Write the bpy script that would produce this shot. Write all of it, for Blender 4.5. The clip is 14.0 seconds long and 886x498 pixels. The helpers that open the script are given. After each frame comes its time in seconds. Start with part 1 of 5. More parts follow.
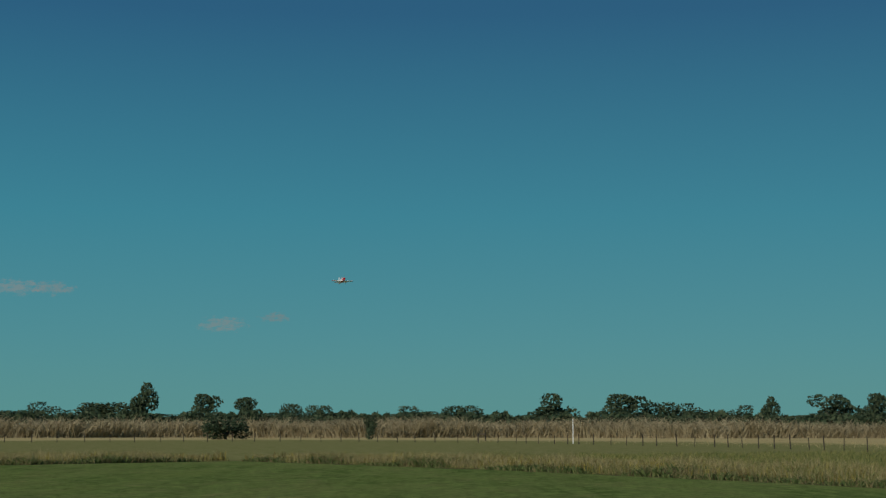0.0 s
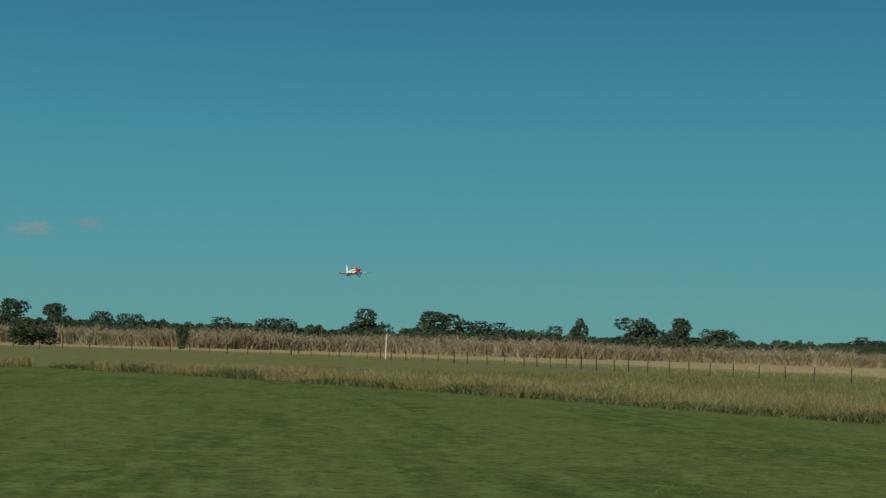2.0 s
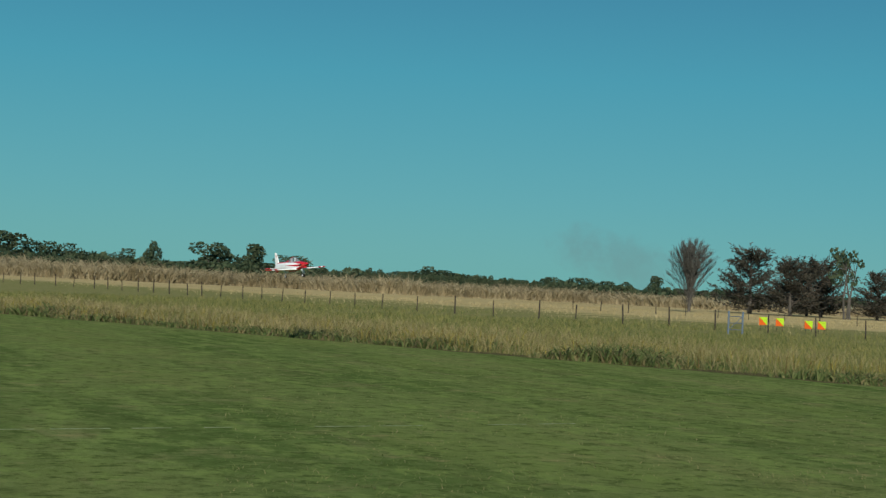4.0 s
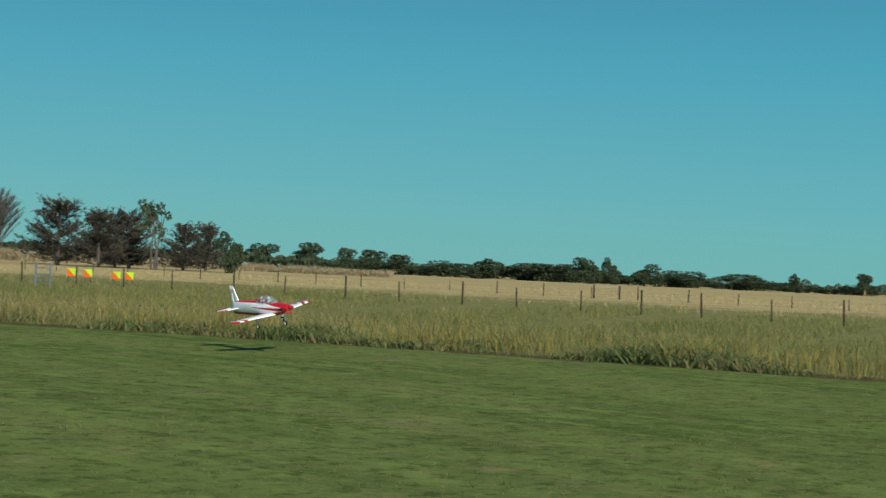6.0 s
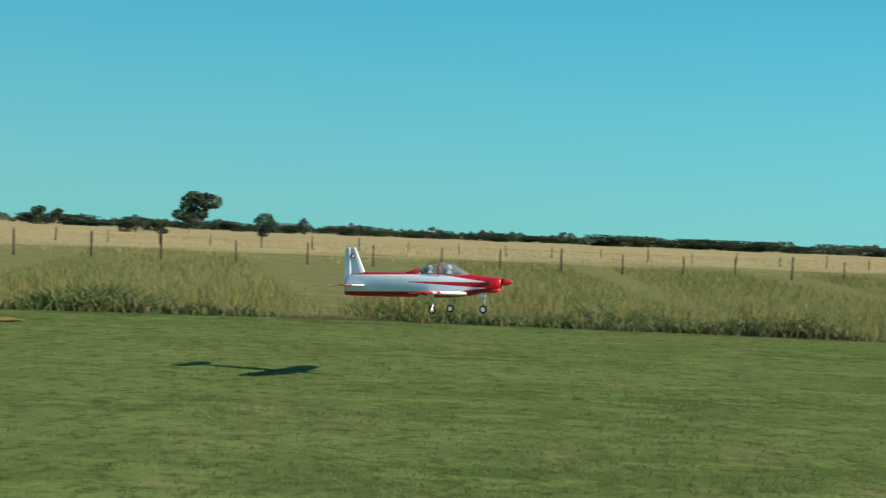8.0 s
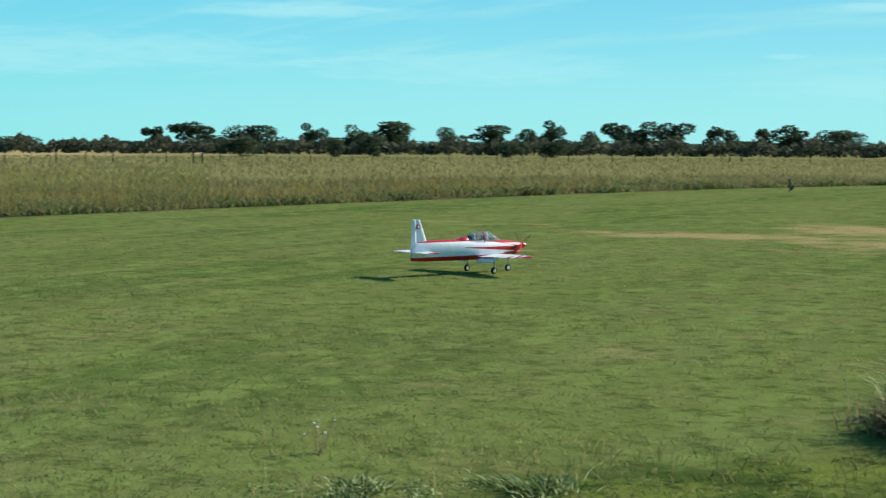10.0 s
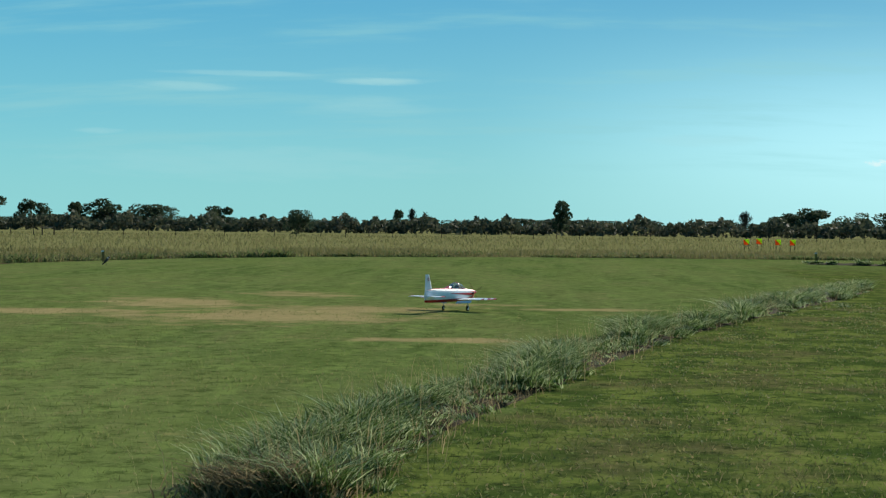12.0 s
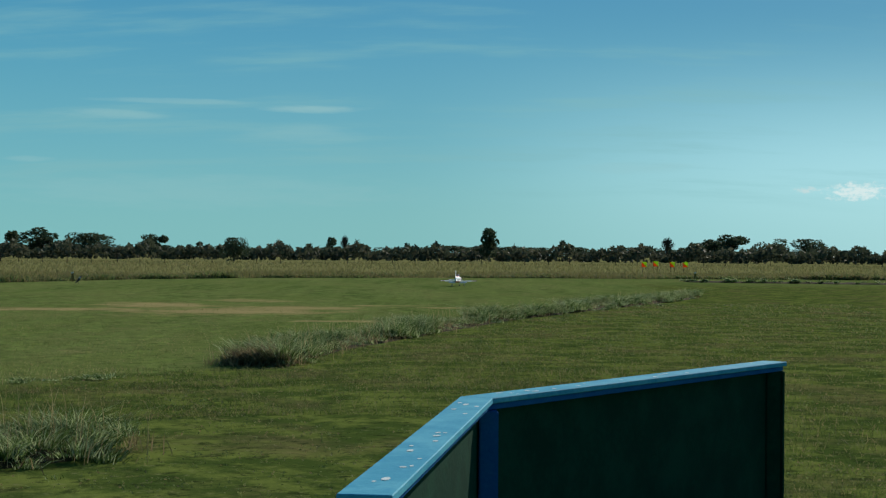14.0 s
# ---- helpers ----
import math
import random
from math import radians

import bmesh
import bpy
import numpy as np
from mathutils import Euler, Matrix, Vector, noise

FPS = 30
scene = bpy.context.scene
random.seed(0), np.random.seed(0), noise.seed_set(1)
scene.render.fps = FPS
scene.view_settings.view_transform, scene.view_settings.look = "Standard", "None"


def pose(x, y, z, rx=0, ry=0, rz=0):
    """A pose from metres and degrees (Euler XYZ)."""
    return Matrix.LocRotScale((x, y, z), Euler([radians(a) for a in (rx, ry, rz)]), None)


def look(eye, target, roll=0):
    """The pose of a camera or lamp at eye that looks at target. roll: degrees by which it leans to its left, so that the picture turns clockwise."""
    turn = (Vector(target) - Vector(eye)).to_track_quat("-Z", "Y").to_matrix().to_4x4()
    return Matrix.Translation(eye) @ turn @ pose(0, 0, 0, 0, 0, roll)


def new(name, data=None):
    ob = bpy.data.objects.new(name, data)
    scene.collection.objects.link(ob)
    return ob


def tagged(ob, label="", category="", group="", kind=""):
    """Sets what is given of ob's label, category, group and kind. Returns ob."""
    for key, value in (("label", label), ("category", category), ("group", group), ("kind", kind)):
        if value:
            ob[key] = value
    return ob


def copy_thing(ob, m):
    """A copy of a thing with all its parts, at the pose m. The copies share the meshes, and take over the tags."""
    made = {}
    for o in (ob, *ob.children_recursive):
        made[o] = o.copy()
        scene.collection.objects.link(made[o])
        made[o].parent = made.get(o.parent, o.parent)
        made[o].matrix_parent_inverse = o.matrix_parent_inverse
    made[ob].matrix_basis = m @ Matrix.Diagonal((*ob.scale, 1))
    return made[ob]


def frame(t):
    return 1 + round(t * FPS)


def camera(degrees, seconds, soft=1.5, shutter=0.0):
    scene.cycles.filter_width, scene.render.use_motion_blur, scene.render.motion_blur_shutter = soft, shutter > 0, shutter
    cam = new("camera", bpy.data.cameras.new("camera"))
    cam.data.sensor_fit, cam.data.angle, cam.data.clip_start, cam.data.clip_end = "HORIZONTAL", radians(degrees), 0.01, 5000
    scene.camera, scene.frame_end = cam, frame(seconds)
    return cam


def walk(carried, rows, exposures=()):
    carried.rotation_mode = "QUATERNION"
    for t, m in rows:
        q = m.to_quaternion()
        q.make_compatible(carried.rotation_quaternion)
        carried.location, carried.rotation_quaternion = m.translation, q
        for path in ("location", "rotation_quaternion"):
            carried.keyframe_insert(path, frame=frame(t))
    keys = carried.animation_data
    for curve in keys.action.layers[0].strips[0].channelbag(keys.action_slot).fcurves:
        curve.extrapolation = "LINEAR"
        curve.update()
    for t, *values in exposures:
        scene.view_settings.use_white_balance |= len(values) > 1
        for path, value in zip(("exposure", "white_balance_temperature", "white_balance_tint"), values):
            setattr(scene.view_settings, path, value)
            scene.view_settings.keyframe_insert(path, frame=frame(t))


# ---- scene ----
# A model aeroplane lands on a mown grass strip among dry paddocks; the operator stands at the strip's side.
cam = camera(32.73, 14.0, soft=1.3, shutter=0.1)
walk(cam, [
    (0, pose(0.000, 0.000, 1.700, 96.81, -0.06, -0.00)),
    (0.5, pose(0.000, 0.000, 1.700, 96.40, -0.94, -2.05)),
    (1, pose(0.000, 0.000, 1.700, 95.40, -1.75, -3.61)),
    (1.5, pose(0.000, 0.000, 1.700, 94.20, -2.01, -5.10)),
    (2, pose(0.000, 0.000, 1.700, 93.70, -1.67, -7.05)),
    (2.5, pose(0.000, 0.000, 1.700, 93.37, -1.78, -11.03)),
    (3, pose(0.000, 0.000, 1.700, 92.68, -2.28, -16.29)),
    (3.2, pose(0.000, 0.000, 1.700, 92.36, -2.62, -17.40)),
    (3.7, pose(0.000, 0.000, 1.700, 91.72, -2.94, -20.69)),
    (4.2, pose(0.000, 0.000, 1.700, 91.37, -2.62, -24.99)),
    (4.75, pose(0.000, 0.000, 1.700, 91.18, -2.16, -30.99)),
    (5.3, pose(0.000, 0.000, 1.700, 91.05, -2.31, -38.41)),
    (5.5, pose(0.000, 0.000, 1.700, 90.99, -2.57, -41.38)),
    (6, pose(0.000, 0.000, 1.700, 90.85, -2.59, -48.97)),
    (6.5, pose(0.000, 0.000, 1.700, 90.49, -1.55, -56.78)),
    (7.2, pose(0.000, 0.000, 1.700, 90.21, -2.04, -70.95)),
    (7.7, pose(0.000, 0.000, 1.700, 89.82, -2.27, -82.31)),
    (8.2, pose(0.000, 0.000, 1.700, 89.14, -2.24, -95.84)),
    (8.7, pose(0.000, 0.000, 1.700, 88.25, -1.96, -111.07)),
    (9.3, pose(0.000, 0.000, 1.700, 87.07, -1.27, -130.95)),
    (9.5, pose(0.000, 0.000, 1.700, 86.68, -0.98, -137.78)),
    (9.7, pose(0.000, 0.000, 1.700, 86.44, -0.62, -143.57)),
    (9.9, pose(0.000, 0.000, 1.700, 86.25, -0.46, -148.43)),
    (10.2, pose(0.000, 0.000, 1.700, 86.12, 0.04, -156.15)),
    (10.5, pose(0.000, 0.000, 1.700, 86.94, 0.26, -162.43)),
    (11, pose(0.000, 0.000, 1.700, 88.59, -0.72, -167.79)),
    (11.5, pose(0.000, 0.000, 1.700, 89.37, -0.63, -174.79)),
    (12, pose(0.000, 0.000, 1.700, 89.13, -0.63, -176.59)),
    (12.25, pose(-0.074, 0.447, 1.700, 89.50, -0.50, -176.90)),
    (12.5, pose(-0.224, 1.491, 1.680, 89.87, -0.40, -177.18)),
    (12.75, pose(-0.657, 4.982, 1.600, 90.35, -0.40, -178.20)),
    (13, pose(-1.018, 8.732, 1.530, 90.43, -0.40, -178.90)),
    (13.25, pose(-1.154, 10.482, 1.500, 90.25, -0.40, -179.05)),
    (13.5, pose(-1.240, 10.976, 1.500, 90.22, -0.40, -178.75)),
    (14, pose(-1.173, 10.983, 1.500, 90.20, -0.40, -179.10)),
], exposures=[(0, -0.5), (1.5, -0.35), (3.0, -0.1), (5.3, 0.2), (7.2, 0.3), (8.2, 0.6), (9.3, 0.78), (10.5, 0.78), (11.0, 0.62), (11.5, 0.43), (12.0, 0.40), (12.5, 0.34), (13.0, 0.1), (14.0, 0.0)])

# ---- light: low sun over the far end of the strip, clear sky with thin cirrus ----
SUN_AZ, SUN_EL = 207.0, 26.0


def way(az, el=0.0):
    """Direction for a heading that counts like the camera's yaw (left of +y is positive)."""
    a, e = radians(az), radians(el)
    return Vector((-math.sin(a) * math.cos(e), math.cos(a) * math.cos(e), math.sin(e)))


sun_way = Vector((math.sin(radians(SUN_AZ)) * math.cos(radians(SUN_EL)), math.cos(radians(SUN_AZ)) * math.cos(radians(SUN_EL)), math.sin(radians(SUN_EL))))
lamp = bpy.data.lights.new("sun", "SUN")
lamp.energy, lamp.angle, lamp.color = 5.0, radians(0.6), (1.0, 0.93, 0.80)
sun = new("sun", lamp)
sun.matrix_world = look(sun_way * 100, (0, 0, 0))


class Nodes:
    """Short hand for node trees."""

    def __init__(self, tree):
        self.tree = tree

    def add(self, kind, **values):
        n = self.tree.nodes.new(kind)
        for key, value in values.items():
            if key in n.inputs:
                n.inputs[key].default_value = value
        return n

    def link(self, a, b):
        self.tree.links.new(a, b)

    def put(self, socket, value):
        if hasattr(value, "is_linked"):
            self.link(value, socket)
        else:
            socket.default_value = value

    def math(self, op, a, b=0.0, clamp=False):
        n = self.tree.nodes.new("ShaderNodeMath")
        n.operation, n.use_clamp = op, clamp
        self.put(n.inputs[0], a)
        self.put(n.inputs[1], b)
        return n.outputs[0]

    def span(self, value, a, b, c=0.0, d=1.0):
        n = self.tree.nodes.new("ShaderNodeMapRange")
        n.interpolation_type = "SMOOTHSTEP"
        self.put(n.inputs["Value"], value)
        for key, x in (("From Min", a), ("From Max", b), ("To Min", c), ("To Max", d)):
            n.inputs[key].default_value = x
        return n.outputs["Result"]

    def mix(self, fac, a, b, blend="MIX"):
        n = self.tree.nodes.new("ShaderNodeMix")
        n.data_type, n.blend_type = "RGBA", blend
        self.put(n.inputs[0], fac)
        self.put(n.inputs[6], (*a, 1) if isinstance(a, tuple) else a)
        self.put(n.inputs[7], (*b, 1) if isinstance(b, tuple) else b)
        return n.outputs[2]

    def noise(self, vector, scale, detail=3.0, rough=0.55):
        n = self.add("ShaderNodeTexNoise", Scale=scale, Detail=detail, Roughness=rough)
        if vector is not None:
            self.link(vector, n.inputs["Vector"])
        return n.outputs["Fac"]

    def stretch(self, vector, scale, turn=0.0):
        n = self.tree.nodes.new("ShaderNodeMapping")
        n.inputs["Scale"].default_value = scale
        n.inputs["Rotation"].default_value = (0, 0, radians(turn))
        self.link(vector, n.inputs["Vector"])
        return n.outputs[0]

    def dot(self, vector, d):
        n = self.tree.nodes.new("ShaderNodeVectorMath")
        n.operation = "DOT_PRODUCT"
        self.link(vector, n.inputs[0])
        n.inputs[1].default_value = d
        return n.outputs["Value"]


def make_world():
    world = bpy.data.worlds.new("sky")
    scene.world = world
    world.use_nodes = True
    n = Nodes(world.node_tree)
    back = world.node_tree.nodes["Background"]
    sky = world.node_tree.nodes.new("ShaderNodeTexSky")
    sky.sky_type, sky.sun_disc = "NISHITA", False
    sky.sun_elevation, sky.sun_rotation = radians(SUN_EL), radians(SUN_AZ)
    sky.air_density, sky.dust_density, sky.ozone_density = 1.0, 0.4, 2.5
    at = world.node_tree.nodes.new("ShaderNodeTexCoord").outputs["Generated"]
    part = world.node_tree.nodes.new("ShaderNodeSeparateXYZ")
    n.link(at, part.inputs[0])
    up = part.outputs["Z"]
    # clear-air gradient: pale teal at the horizon, deeper blue above
    ramp = world.node_tree.nodes.new("ShaderNodeValToRGB")
    stops = ramp.color_ramp
    stops.elements[0].position, stops.elements[0].color = 0.0, (0.115, 0.425, 0.425, 1)
    stops.elements[1].position, stops.elements[1].color = 1.0, (0.020, 0.060, 0.130, 1)
    for p, c in ((0.06, (0.084, 0.385, 0.445, 1)), (0.14, (0.048, 0.330, 0.440, 1)), (0.27, (0.026, 0.160, 0.310, 1)), (0.5, (0.020, 0.095, 0.230, 1))):
        e = stops.elements.new(p)
        e.color = c
    n.link(n.math("MAXIMUM", up, 0.0), ramp.inputs[0])
    near_sun = n.span(n.dot(at, sun_way), -0.9, 1.0, 0.80, 1.2)
    base = n.mix(1.0, ramp.outputs[0], near_sun, "MULTIPLY")
    base = n.mix(n.span(n.dot(at, sun_way), -0.35, 0.95, 0.0, 0.75), base, n.mix(n.span(up, 0.0, 0.2), (0.138, 0.390, 0.440), (0.036, 0.205, 0.375)))
    low = n.math("MULTIPLY", n.span(up, 0.16, 0.0), n.span(n.dot(at, way(-SUN_AZ)), 0.86, 1.0))
    base = n.mix(n.math("MULTIPLY", low, 0.85), base, (0.42, 0.78, 0.88))
    glow = n.mix(1.0, n.mix(1.0, sky.outputs[0], (0.0075, 0.0075, 0.0075), "MULTIPLY"), base, "ADD")
    # thin cirrus in streaks towards the end of the strip
    flat = world.node_tree.nodes.new("ShaderNodeCombineXYZ")
    n.link(n.math("DIVIDE", part.outputs["X"], n.math("ADD", up, 0.22)), flat.inputs[0])
    n.link(n.math("DIVIDE", part.outputs["Y"], n.math("ADD", up, 0.22)), flat.inputs[1])
    streak = n.noise(n.stretch(flat.outputs[0], (0.9, 3.6, 1), 12), 1.5, 6.0, 0.6)
    veil = n.math("MULTIPLY", n.span(streak, 0.46, 0.72), n.span(n.dot(at, way(-168, 6)), 0.72, 0.97))
    veil = n.math("MULTIPLY", veil, n.span(up, 0.02, 0.06))
    veil = n.math("MULTIPLY", veil, n.span(up, 0.36, 0.17))
    glow = n.mix(n.math("MULTIPLY", veil, 0.55), glow, (0.22, 0.47, 0.50))
    haze = n.math("MULTIPLY", n.span(up, 0.075, 0.0), n.span(n.dot(at, way(-172, 1)), 0.6, 1.0))
    glow = n.mix(n.math("MULTIPLY", haze, 0.55), glow, (0.22, 0.50, 0.50))
    # long single streaks of cirrus, on their headings
    comb = n.noise(n.stretch(at, (1, 1, 7.0)), 26.0, 5.0, 0.6)
    for az, el, wide, high, much in ((-174.2, 5.45, 2.2, 0.17, 0.65), (-169.0, 5.65, 3.2, 0.12, 0.35), (-166.6, 5.1, 2.2, 0.2, 0.4), (-174.0, 4.5, 2.4, 0.4, 0.25), (-163.6, 3.4, 1.1, 0.12, 0.4),
                                     (-170.0, 2.3, 9.0, 0.7, 0.25), (173.5, 3.3, 2.5, 0.25, 0.2), (-126.0, 5.75, 7.0, 0.6, 0.6), (-145.5, 5.1, 4.6, 0.32, 0.45), (-135.0, 3.5, 13.0, 0.9, 0.35), (-152.0, 3.0, 7.0, 0.7, 0.3)):
        d = way(az, el)
        u = n.math("DIVIDE", n.dot(at, Vector((d.y, -d.x, 0)).normalized()), math.sin(radians(wide)))
        w = n.math("DIVIDE", n.math("SUBTRACT", up, d.z), math.sin(radians(high)))
        r = n.math("ADD", n.math("MULTIPLY", u, u), n.math("MULTIPLY", w, w))
        r = n.math("ADD", r, n.math("MULTIPLY", n.math("SUBTRACT", comb, 0.5), 2.6))
        spot = n.math("MULTIPLY", n.span(r, 1.2, -0.2), n.span(n.dot(at, d), 0.92, 0.95))
        glow = n.mix(n.math("MULTIPLY", spot, much), glow, (0.30, 0.53, 0.55))
    # a few fair-weather puffs low over the horizon
    rag = n.noise(n.stretch(at, (1, 1, 2.0)), 230.0, 5.0, 0.65)
    for az, el, half, tone in ((15.9, 5.15, 0.5, 0.36), (14.6, 5.15, 0.45, 0.34), (8.3, 3.9, 0.5, 0.34), (6.4, 4.2, 0.32, 0.3), (-194.4, 2.4, 0.62, 0.95), (-192.6, 2.47, 0.22, 0.75)):
        d = way(az, el)
        side = Vector((d.y, -d.x, 0)).normalized()
        u = n.math("DIVIDE", n.dot(at, side), math.sin(radians(half)) * 1.9)
        w = n.math("DIVIDE", n.math("SUBTRACT", up, d.z), math.sin(radians(half)) * 0.62)
        r = n.math("ADD", n.math("MULTIPLY", u, u), n.math("MULTIPLY", w, w))
        r = n.math("ADD", r, n.math("MULTIPLY", n.math("SUBTRACT", rag, 0.5), 4.5))
        spot = n.math("MULTIPLY", n.span(r, 1.1, -0.3), n.span(n.dot(at, d), 0.995, 0.999))
        glow = n.mix(n.math("MULTIPLY", spot, 0.5), glow, (tone, tone * 0.98, tone * 0.93))
    # drifting smoke over the far paddocks
    d = way(-29.5, 2.0)
    u = n.math("DIVIDE", n.dot(at, Vector((d.y, -d.x, 0)).normalized()), 0.036)
    w = n.math("DIVIDE", n.math("SUBTRACT", n.math("SUBTRACT", up, 0.024), n.math("MULTIPLY", u, -0.006)), 0.017)
    r = n.math("ADD", n.math("ADD", n.math("MULTIPLY", u, u), n.math("MULTIPLY", w, w)), n.math("MULTIPLY", n.math("SUBTRACT", n.noise(at, 45.0, 6.0, 0.65), 0.5), 4.5))
    spot = n.math("MULTIPLY", n.span(r, 1.7, -0.6), n.span(n.dot(at, d), 0.99, 0.996))
    glow = n.mix(n.math("MULTIPLY", spot, 0.35), glow, (0.14, 0.21, 0.22))
    n.link(glow, back.inputs["Color"])
    back.inputs["Strength"].default_value = 1.0


make_world()


# ---- materials ----
def material(name, rough=0.8, metal=0.0):
    m = bpy.data.materials.new(name)
    m.use_nodes = True
    b = m.node_tree.nodes["Principled BSDF"]
    b.inputs["Roughness"].default_value, b.inputs["Metallic"].default_value = rough, metal
    return m, Nodes(m.node_tree), b


def bump(n, b, height, strength, distance):
    k = n.add("ShaderNodeBump", Strength=strength, Distance=distance)
    n.link(height, k.inputs["Height"])
    n.link(k.outputs[0], b.inputs["Normal"])


def worn(name, colour, other, rough=0.6, scale=6.0, metal=0.0, relief=0.2):
    """Paint, wood or metal with grain and stains at two scales."""
    m, n, b = material(name, rough, metal)
    at = n.add("ShaderNodeTexCoord").outputs["Object"]
    big, fine = n.noise(at, scale, 4.0), n.noise(at, scale * 9, 3.0)
    f = n.math("ADD", n.math("MULTIPLY", big, 0.65), n.math("MULTIPLY", fine, 0.35))
    n.link(n.mix(n.span(f, 0.38, 0.66), colour, other), b.inputs["Base Color"])
    b.inputs["Specular IOR Level"].default_value = 0.02 if rough > 0.6 else 0.5
    n.link(n.span(fine, 0.2, 0.8, max(rough - 0.12, 0.03), min(rough + 0.12, 1.0)), b.inputs["Roughness"])
    if relief:
        bump(n, b, fine, relief, 0.01)
    return m


def leafy(name, dark, mid, pale, through_light=0.25, patch=0.08):
    """Blades and leaves: each one its own tint, drifting in patches over the land."""
    m, n, b = material(name, 0.65)
    geo = n.add("ShaderNodeNewGeometry")
    r = geo.outputs["Random Per Island"]
    at = geo.outputs["Position"]
    drift = n.noise(at, patch, 3.0)
    c = n.mix(n.span(n.math("ADD", n.math("MULTIPLY", r, 0.6), n.math("MULTIPLY", drift, 0.5)), 0.25, 0.55), dark, mid)
    c = n.mix(n.span(n.math("ADD", n.math("MULTIPLY", r, 0.5), n.math("MULTIPLY", drift, 0.7)), 0.55, 0.85), c, pale)
    n.link(c, b.inputs["Base Color"])
    b.inputs["Specular IOR Level"].default_value = 0.03
    clear = n.add("ShaderNodeBsdfTranslucent")
    n.link(c, clear.inputs["Color"])
    both = n.add("ShaderNodeMixShader", Fac=through_light)
    n.link(b.outputs[0], both.inputs[1])
    n.link(clear.outputs[0], both.inputs[2])
    n.link(both.outputs[0], m.node_tree.nodes["Material Output"].inputs["Surface"])
    return m


def ground_material():
    m, n, b = material("ground", 0.95)
    b.inputs["Specular IOR Level"].default_value = 0.0
    at = n.add("ShaderNodeNewGeometry").outputs["Position"]

    def stored(name):
        a = m.node_tree.nodes.new("ShaderNodeAttribute")
        a.attribute_name = name
        return a.outputs["Fac"]

    along = n.stretch(at, (0.5, 0.16, 1.0), 6)
    wide, patch = n.noise(along, 0.55, 4.0), n.noise(at, 0.9, 4.0, 0.6)
    tuft, fine = n.noise(at, 7.0, 4.0, 0.65), n.noise(at, 45.0, 3.0, 0.7)
    mown = n.noise(n.stretch(at, (1.1, 0.05, 1.0), 3), 1.2, 2.0)
    lawn = n.mix(n.span(wide, 0.36, 0.66), (0.080, 0.122, 0.032), (0.160, 0.178, 0.060))
    lawn = n.mix(n.math("MULTIPLY", n.span(mown, 0.45, 0.60), 0.6), lawn, (0.148, 0.190, 0.058))
    lawn = n.mix(n.math("MULTIPLY", n.span(patch, 0.52, 0.74), 0.5), lawn, (0.225, 0.205, 0.094))
    lawn = n.mix(n.span(n.math("ADD", n.math("MULTIPLY", tuft, 0.6), n.math("MULTIPLY", fine, 0.4)), 0.36, 0.58, 0.5, 0.0), lawn, (0.066, 0.094, 0.025))
    lawn = n.mix(n.math("MULTIPLY", n.span(n.noise(at, 2.6, 5.0, 0.7), 0.58, 0.76), 0.55), lawn, (0.26, 0.215, 0.10))
    lawn = n.mix(n.math("MULTIPLY", n.span(n.noise(n.stretch(at, (0.9, 0.35, 1.0), -8), 0.8, 5.0, 0.65), 0.56, 0.72), 0.6), lawn, (0.070, 0.088, 0.028))
    clump = n.noise(at, 2.1, 6.0, 0.72)
    lawn = n.mix(n.span(n.noise(n.stretch(at, (1.0, 0.45, 1.0), 10), 1.7, 6.0, 0.7), 0.49, 0.61, 0.0, 0.9), lawn, (0.155, 0.204, 0.056))
    lawn = n.mix(n.span(clump, 0.52, 0.70, 0.0, 0.45), lawn, (0.066, 0.092, 0.026))
    sweep = n.noise(n.stretch(at, (1.0, 0.22, 1.0), 14), 0.34, 5.0, 0.6)
    lawn = n.mix(n.span(sweep, 0.50, 0.64, 0.0, 0.5), lawn, (0.128, 0.165, 0.044))
    lawn = n.mix(n.span(n.noise(n.stretch(at, (0.8, 0.2, 1.0), 8), 0.9, 6.0, 0.7), 0.57, 0.70, 0.0, 0.5), lawn, (0.185, 0.175, 0.076))
    # fine dark and light grain, painting small blade shadows into the lawn colour
    nap = n.noise(at, 3.4, 8.0, 0.78)
    lawn = n.mix(n.span(nap, 0.38, 0.52, 0.8, 0.0), lawn, (0.050, 0.072, 0.019))
    lawn = n.mix(n.span(n.noise(at, 4.6, 8.0, 0.78), 0.52, 0.64, 0.0, 0.6), lawn, (0.165, 0.190, 0.068))
    # coarse green-brown turf; its dark flecks paint in the shade between tufts
    coarse = n.mix(n.span(n.noise(at, 1.3, 6.0, 0.7), 0.42, 0.60), (0.050, 0.078, 0.018), (0.130, 0.160, 0.036))
    coarse = n.mix(n.span(n.noise(at, 0.5, 5.0, 0.65), 0.48, 0.66, 0.0, 0.6), coarse, (0.115, 0.095, 0.045))
    coarse = n.mix(n.span(n.noise(at, 4.3, 7.0, 0.78), 0.51, 0.62, 0.0, 0.85), coarse, (0.026, 0.038, 0.012))
    coarse = n.mix(n.span(n.noise(at, 8.0, 6.0, 0.75), 0.56, 0.68, 0.0, 0.6), coarse, (0.19, 0.19, 0.085))
    lawn = n.mix(n.span(n.math("ADD", stored("coarse"), n.math("MULTIPLY", n.math("SUBTRACT", patch, 0.5), 1.5)), 0.2, 0.8), lawn, coarse)
    bare = n.mix(n.span(tuft, 0.3, 0.7), (0.37, 0.275, 0.135), (0.26, 0.21, 0.092))
    rough_edge = n.math("ADD", n.math("MULTIPLY", patch, 0.9), n.math("MULTIPLY", tuft, 0.35))
